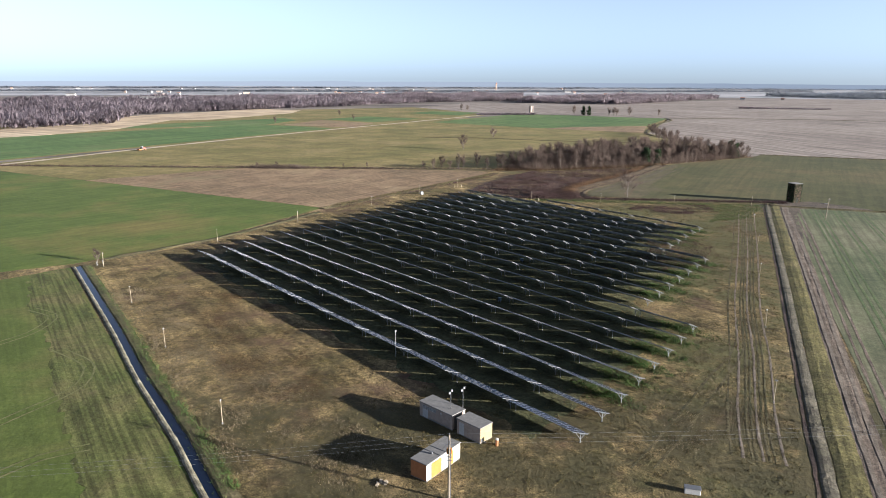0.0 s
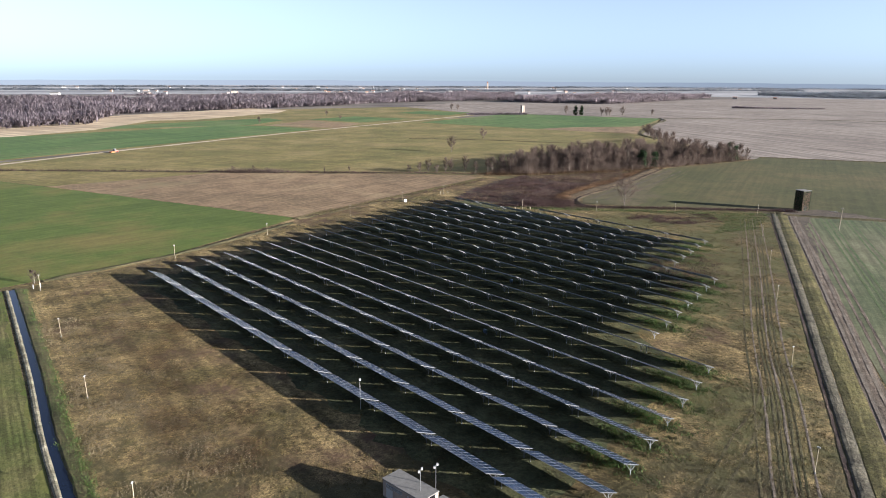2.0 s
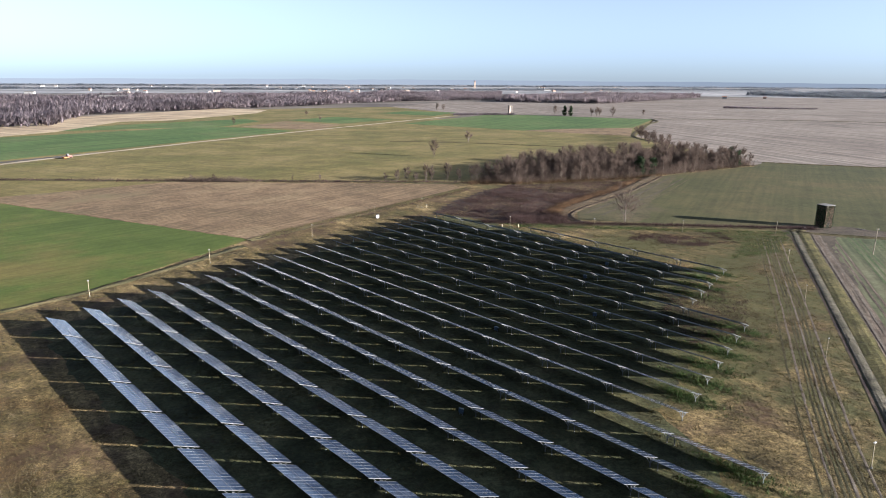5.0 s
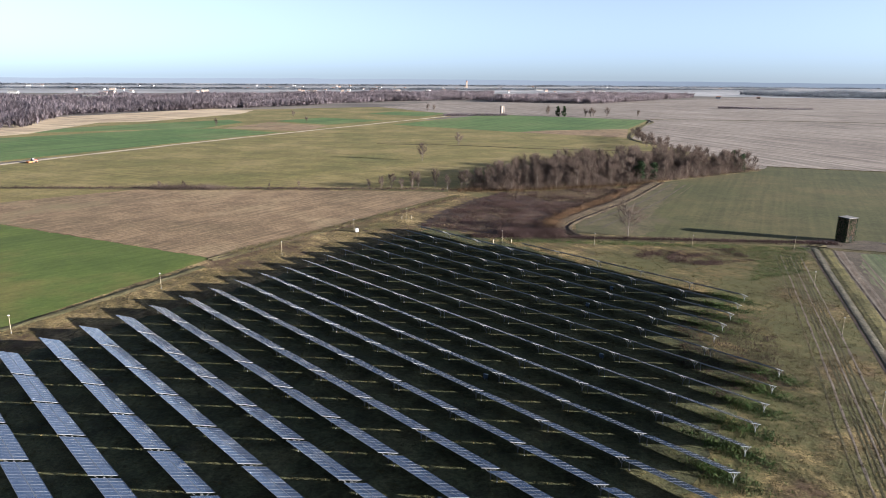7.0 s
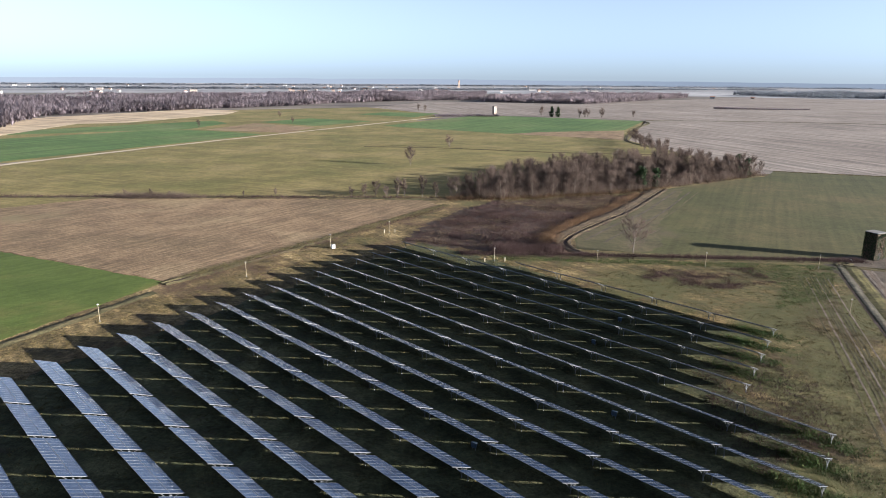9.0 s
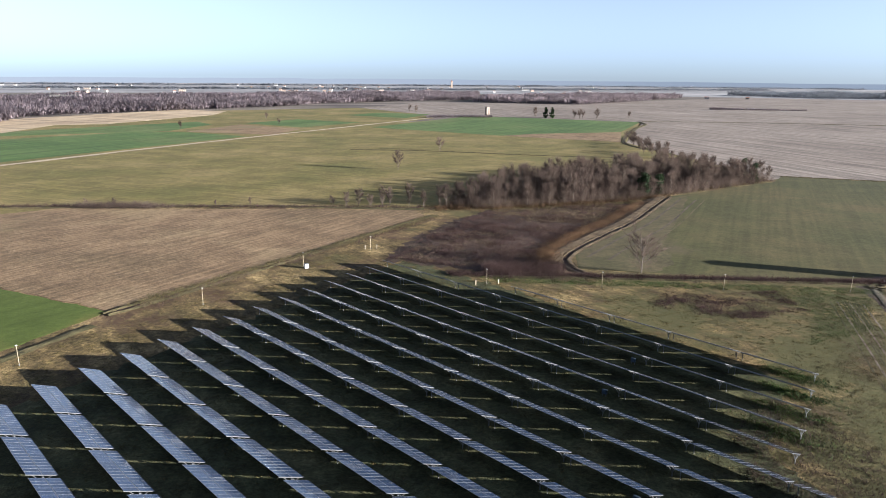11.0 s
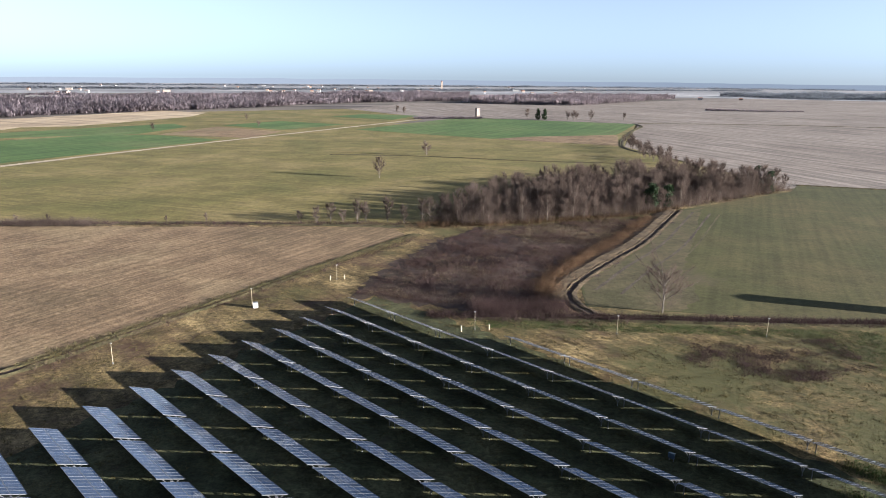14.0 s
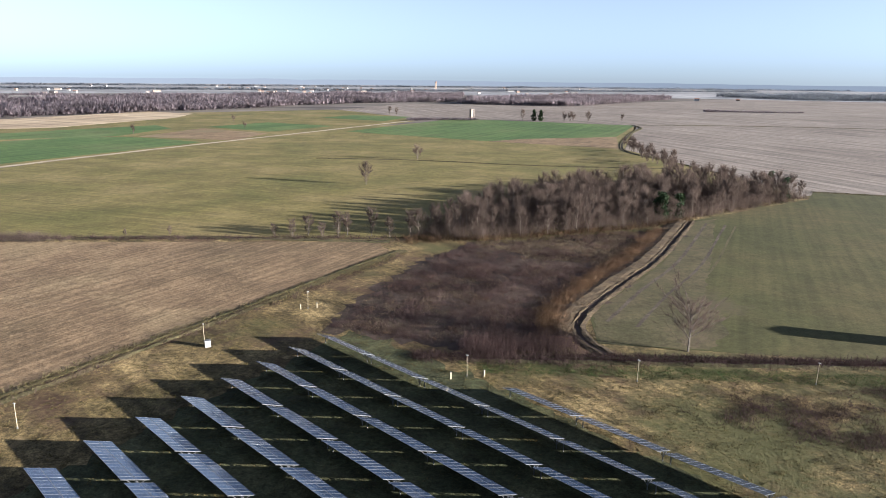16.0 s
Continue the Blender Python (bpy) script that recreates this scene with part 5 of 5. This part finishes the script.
wp = empty("weather_mast", pose(-9, 124, 0), "slim pale weather mast among the panels", "mast")
part("mast", rod(bmesh.new(), (0, 0, -0.2), (0, 0, 5.2), 0.04, 0.03, 8), M["white"], wp)
part("sensor", boxed(-0.15, -0.15, 5.1, 0.15, 0.15, 5.4, 0.04), M["white"], wp)
fp = empty("power_pole", pose(147, 260, 0, 0, 2, 0), "lone timber pole in the sprouting field", "pole")
part("pole", rod(bmesh.new(), (0, 0, -0.3), (0, 0, 8.5), 0.15, 0.1, 8), M["pole"], fp)
part("crossarm", boxed(-0.6, -0.05, 8.1, 0.6, 0.05, 8.2), M["galv"], fp)
for x, y, w, h, lab in ((-9.9, 316.6, 0.55, 1.3, "white equipment box beside a post"), (5.4, 338.2, 0.11, 1.2, "small white marker post in the grass"), (9.0, 339.0, 0.11, 1.2, "small white marker post in the grass"), (36, 299, 0.13, 1.3, "small white marker post in the grass"), (42, 299.5, 0.13, 1.3, "small white marker post in the grass")):
    o = empty("equipment_box", pose(x, y, 0, 0, 0, 20), lab, "box", "small boxes")
    part("body", boxed(-w, -w * 0.7, -0.05, w, w * 0.7, h, 0.03), M["white"] if w > 0.3 else M["post"], o)
    part("cap", boxed(-w - 0.05, -w * 0.7 - 0.05, h, w + 0.05, w * 0.7 + 0.05, h + 0.07, 0.02), M["galv"], o)
bo = empty("bollard", pose(8.0, 90.9, 0), "small red and white ventilation stub", "bollard")
part("body", rod(bmesh.new(), (0, 0, -0.1), (0, 0, 1.0), 0.22, 0.22, 12), M["terracotta"], bo)
part("cap", rod(bmesh.new(), (0, 0, 1.0), (0, 0, 1.2), 0.27, 0.2, 12), M["white"], bo)
tk = empty("water_tank", pose(32.5, 79.3, 0, 0, 0, -15), "low white chest lying in the grass", "tank")
part("body", boxed(-1.0, -0.45, -0.05, 1.0, 0.45, 0.75, 0.05), M["white"], tk)
part("lid", boxed(-1.05, -0.5, 0.75, 1.05, 0.5, 0.85, 0.03), M["galv"], tk)
for k, i in ((5, 7), (9, 6), (12, 7), (15, 6), (17, 6)):
    c = D * (-198.0 - 1.95 * k + PITCH * i - 3.0) + N * (75.05 + 7.815 * k - 1.4)
    o = empty("inverter_box", pose(c.x, c.y, 0, 0, 0, ROW_TURN), "small blue-grey inverter box under the panels", "inverter", "inverters")
    part("body", boxed(-0.45, -0.2, 0.45, 0.45, 0.2, 1.25, 0.03), M["blue"], o)
    part("leg", boxed(-0.35, -0.05, -0.1, -0.27, 0.05, 0.45), M["galv"], o)
    part("leg", boxed(0.27, -0.05, -0.1, 0.35, 0.05, 0.45), M["galv"], o)

# ivy-covered tower
tw = empty("tower", pose(154.6, 300.6, 0, 0, 0, 20), "old square brick tower overgrown with dark ivy", "tower")
part("wall", boxed(-1.9, -1.9, -0.2, 1.9, 1.9, 8.2, 0.06), M["brick"], tw, "dark brick wall under ivy")
part("roof", boxed(-2.2, -2.2, 8.2, 2.2, 2.2, 8.42, 0.05), M["roof_felt"], tw, "grey flat roof slab")
part("opening", boxed(-0.6, -1.95, 0.0, 0.6, -1.85, 2.1), M["dark"], tw)
g = np.random.default_rng(44)
n = 9000
f = g.integers(0, 4, n)
uu, zz = g.uniform(-2.0, 2.0, n), 8.3 * g.uniform(0, 1, n) ** 0.9
off = 1.98 + np.abs(g.normal(0, 0.16, n))
px = np.choose(f, [uu, off, uu, -off])
py = np.choose(f, [off, uu, -off, uu])
way = g.normal(0, 0.14, (n, 3)) + np.array([0, 0, -0.1])
part("ivy", slivers("ivy", np.c_[px, py, zz], way, g.uniform(0.12, 0.24, n), M["ivy"], g), None, tw, "dark green ivy")

rr = random.Random(8)
for x, y, size, mt, lab in ((147, 298.4, 0.9, "white", "heap of pale broken concrete by the tower"), (166, 296, 1.1, "concrete", "heap of grey rubble beside the track"), (-8, 81.2, 0.8, "pole", "pile of old timber and rubble in the grass")):
    o = empty("rubble_heap", pose(x, y, 0), lab, "rubble", "rubble heaps")
    for k in range(9):
        a, d = rr.uniform(0, 6.28), size * rr.uniform(0, 1)
        w, h = size * rr.uniform(0.2, 0.45), size * rr.uniform(0.15, 0.4)
        part("slab", boxed(-w, -w * 0.6, -0.05, w, w * 0.6, h, 0.03, m=pose(d * math.cos(a), d * math.sin(a), 0, rr.uniform(-15, 15), rr.uniform(-15, 15), rr.uniform(0, 180))), M[mt], o)
for x, y in ((-98.6, 189.5), (-97.5, 190.8)):
    o = empty("marker_post", pose(x, y, 0), "short white marker post beside the canal", "post", "canal markers")
    part("post", boxed(-0.08, -0.08, -0.1, 0.08, 0.08, 1.1, 0.02), M["white"], o)
    part("cap", boxed(-0.11, -0.11, 1.1, 0.11, 0.11, 1.17, 0.02), M["galv"], o)

# ------------------------------------------------------------ far buildings and machines
si = empty("silo", pose(137, 1098, 0, 0, 0, 20), "tall pale grey farm silo beyond the wheat", "silo")
part("body", boxed(-2.4, -2.4, -0.2, 2.4, 2.4, 12.0, 0.2), M["plaster"], si)
part("roof", boxed(-2.6, -2.6, 12.0, 2.6, 2.6, 12.4, 0.1), M["roof_felt"], si)
part("hopper", rod(bmesh.new(), (1.2, -2.5, 2.0), (1.2, -2.5, 11.5), 0.3, 0.3, 8), M["dark"], si)


def tractor(x, y, angle):
    t = empty("tractor", pose(x, y, 0.12, 0, 0, angle), "red farm tractor with implement standing on the dirt road", "tractor")
    bm = boxed(0.2, -0.45, 0.9, 2.1, 0.45, 1.75, 0.12)
    part("bonnet", bm, M["red"], t)
    part("chassis", boxed(-1.2, -0.35, 0.6, 2.1, 0.35, 0.95, 0.05), M["dark"], t)
    cabm = part("cab", boxed(-1.2, -0.75, 1.0, 0.2, 0.75, 2.7, 0.12), M["dark"], t)
    part("cab_roof", boxed(-1.3, -0.8, 2.7, 0.3, 0.8, 2.85, 0.05), M["white"], cabm)
    for wx, r, wy in ((-0.7, 0.85, 0.95), (1.6, 0.55, 0.85)):
        for s in (-1, 1):
            wh = part("wheel", rod(bmesh.new(), (wx, s * wy - 0.22, r - 0.03), (wx, s * wy + 0.22, r - 0.03), r, r, 16), M["tyre"], t)
            part("rim", rod(bmesh.new(), (wx, s * wy - 0.25, r - 0.03), (wx, s * wy + 0.25, r - 0.03), r * 0.5, r * 0.5, 12), M["yellow"], wh)
    part("implement", boxed(-4.2, -1.5, 0.3, -1.6, 1.5, 1.2, 0.2), M["terracotta"], t, "rust-red implement on the hitch")
    part("drawbar", boxed(-1.7, -0.1, 0.55, -1.1, 0.1, 0.75), M["dark"], t)
    return t


tractor(-222, 511, 62)


def house(x, y, w, d, h, angle, wall, roof, label):
    o = empty("house", pose(x, y, 0, 0, 0, angle), label, "house", "far houses")
    part("wall", boxed(-w / 2, -d / 2, -0.3, w / 2, d / 2, h), wall, o)
    bm = bmesh.new()
    vs = [bm.verts.new(q) for q in ((-w / 2 - 0.4, -d / 2 - 0.4, h), (w / 2 + 0.4, -d / 2 - 0.4, h), (w / 2 + 0.4, d / 2 + 0.4, h), (-w / 2 - 0.4, d / 2 + 0.4, h), (-w / 2 - 0.4, 0, h + d * 0.22), (w / 2 + 0.4, 0, h + d * 0.22))]
    for q in ((0, 1, 5, 4), (2, 3, 4, 5), (1, 2, 5), (3, 0, 4), (3, 2, 1, 0)):
        bm.faces.new([vs[i] for i in q])
    part("roof", bm, roof, o)
    for k in range(3):
        wx = (-0.3 + 0.3 * k) * w
        part("window", boxed(wx - 0.7, -d / 2 - 0.06, h * 0.45, wx + 0.7, -d / 2 + 0.02, h * 0.45 + 1.6), M["dark"], o)
    return o


hr = random.Random(12)
for _ in range(90):
    a, dist = hr.gauss(0.0, 0.26), hr.uniform(2050, 3900)
    x, y = dist * math.sin(a), dist * math.cos(a)
    if x > 900 and hr.random() < 0.6:
        continue
    big_one = hr.random() < 0.3
    w, d, h = (hr.uniform(14, 26), hr.uniform(9, 13), hr.uniform(4, 5.5)) if big_one else (hr.uniform(7, 12), hr.uniform(6, 9), hr.uniform(4, 6.5))
    house(x, y, w, d, h, hr.uniform(-25, 25), M["white"] if hr.random() < 0.7 else M["plaster"], M["roof_felt"] if big_one else M["tile"], "pale shed on the far plain" if big_one else "small pale house with tiled roof far off")
for x, y, w in ((-640, 1560, 60), (-590, 1600, 40), (-700, 1640, 70)):
    house(x, y, w, 18, 8, 10, M["white"], M["roof_felt"], "long white sheds behind the woods")
ch = empty("church_tower", pose(260, 3500, 0), "pale bell tower of a distant village", "tower")
part("shaft", boxed(-4, -4, -0.3, 4, 4, 30, 0.2), M["plaster"], ch)
part("spire", rod(bmesh.new(), (0, 0, 30), (0, 0, 38), 4.2, 0.2, 8), M["tile"], ch)
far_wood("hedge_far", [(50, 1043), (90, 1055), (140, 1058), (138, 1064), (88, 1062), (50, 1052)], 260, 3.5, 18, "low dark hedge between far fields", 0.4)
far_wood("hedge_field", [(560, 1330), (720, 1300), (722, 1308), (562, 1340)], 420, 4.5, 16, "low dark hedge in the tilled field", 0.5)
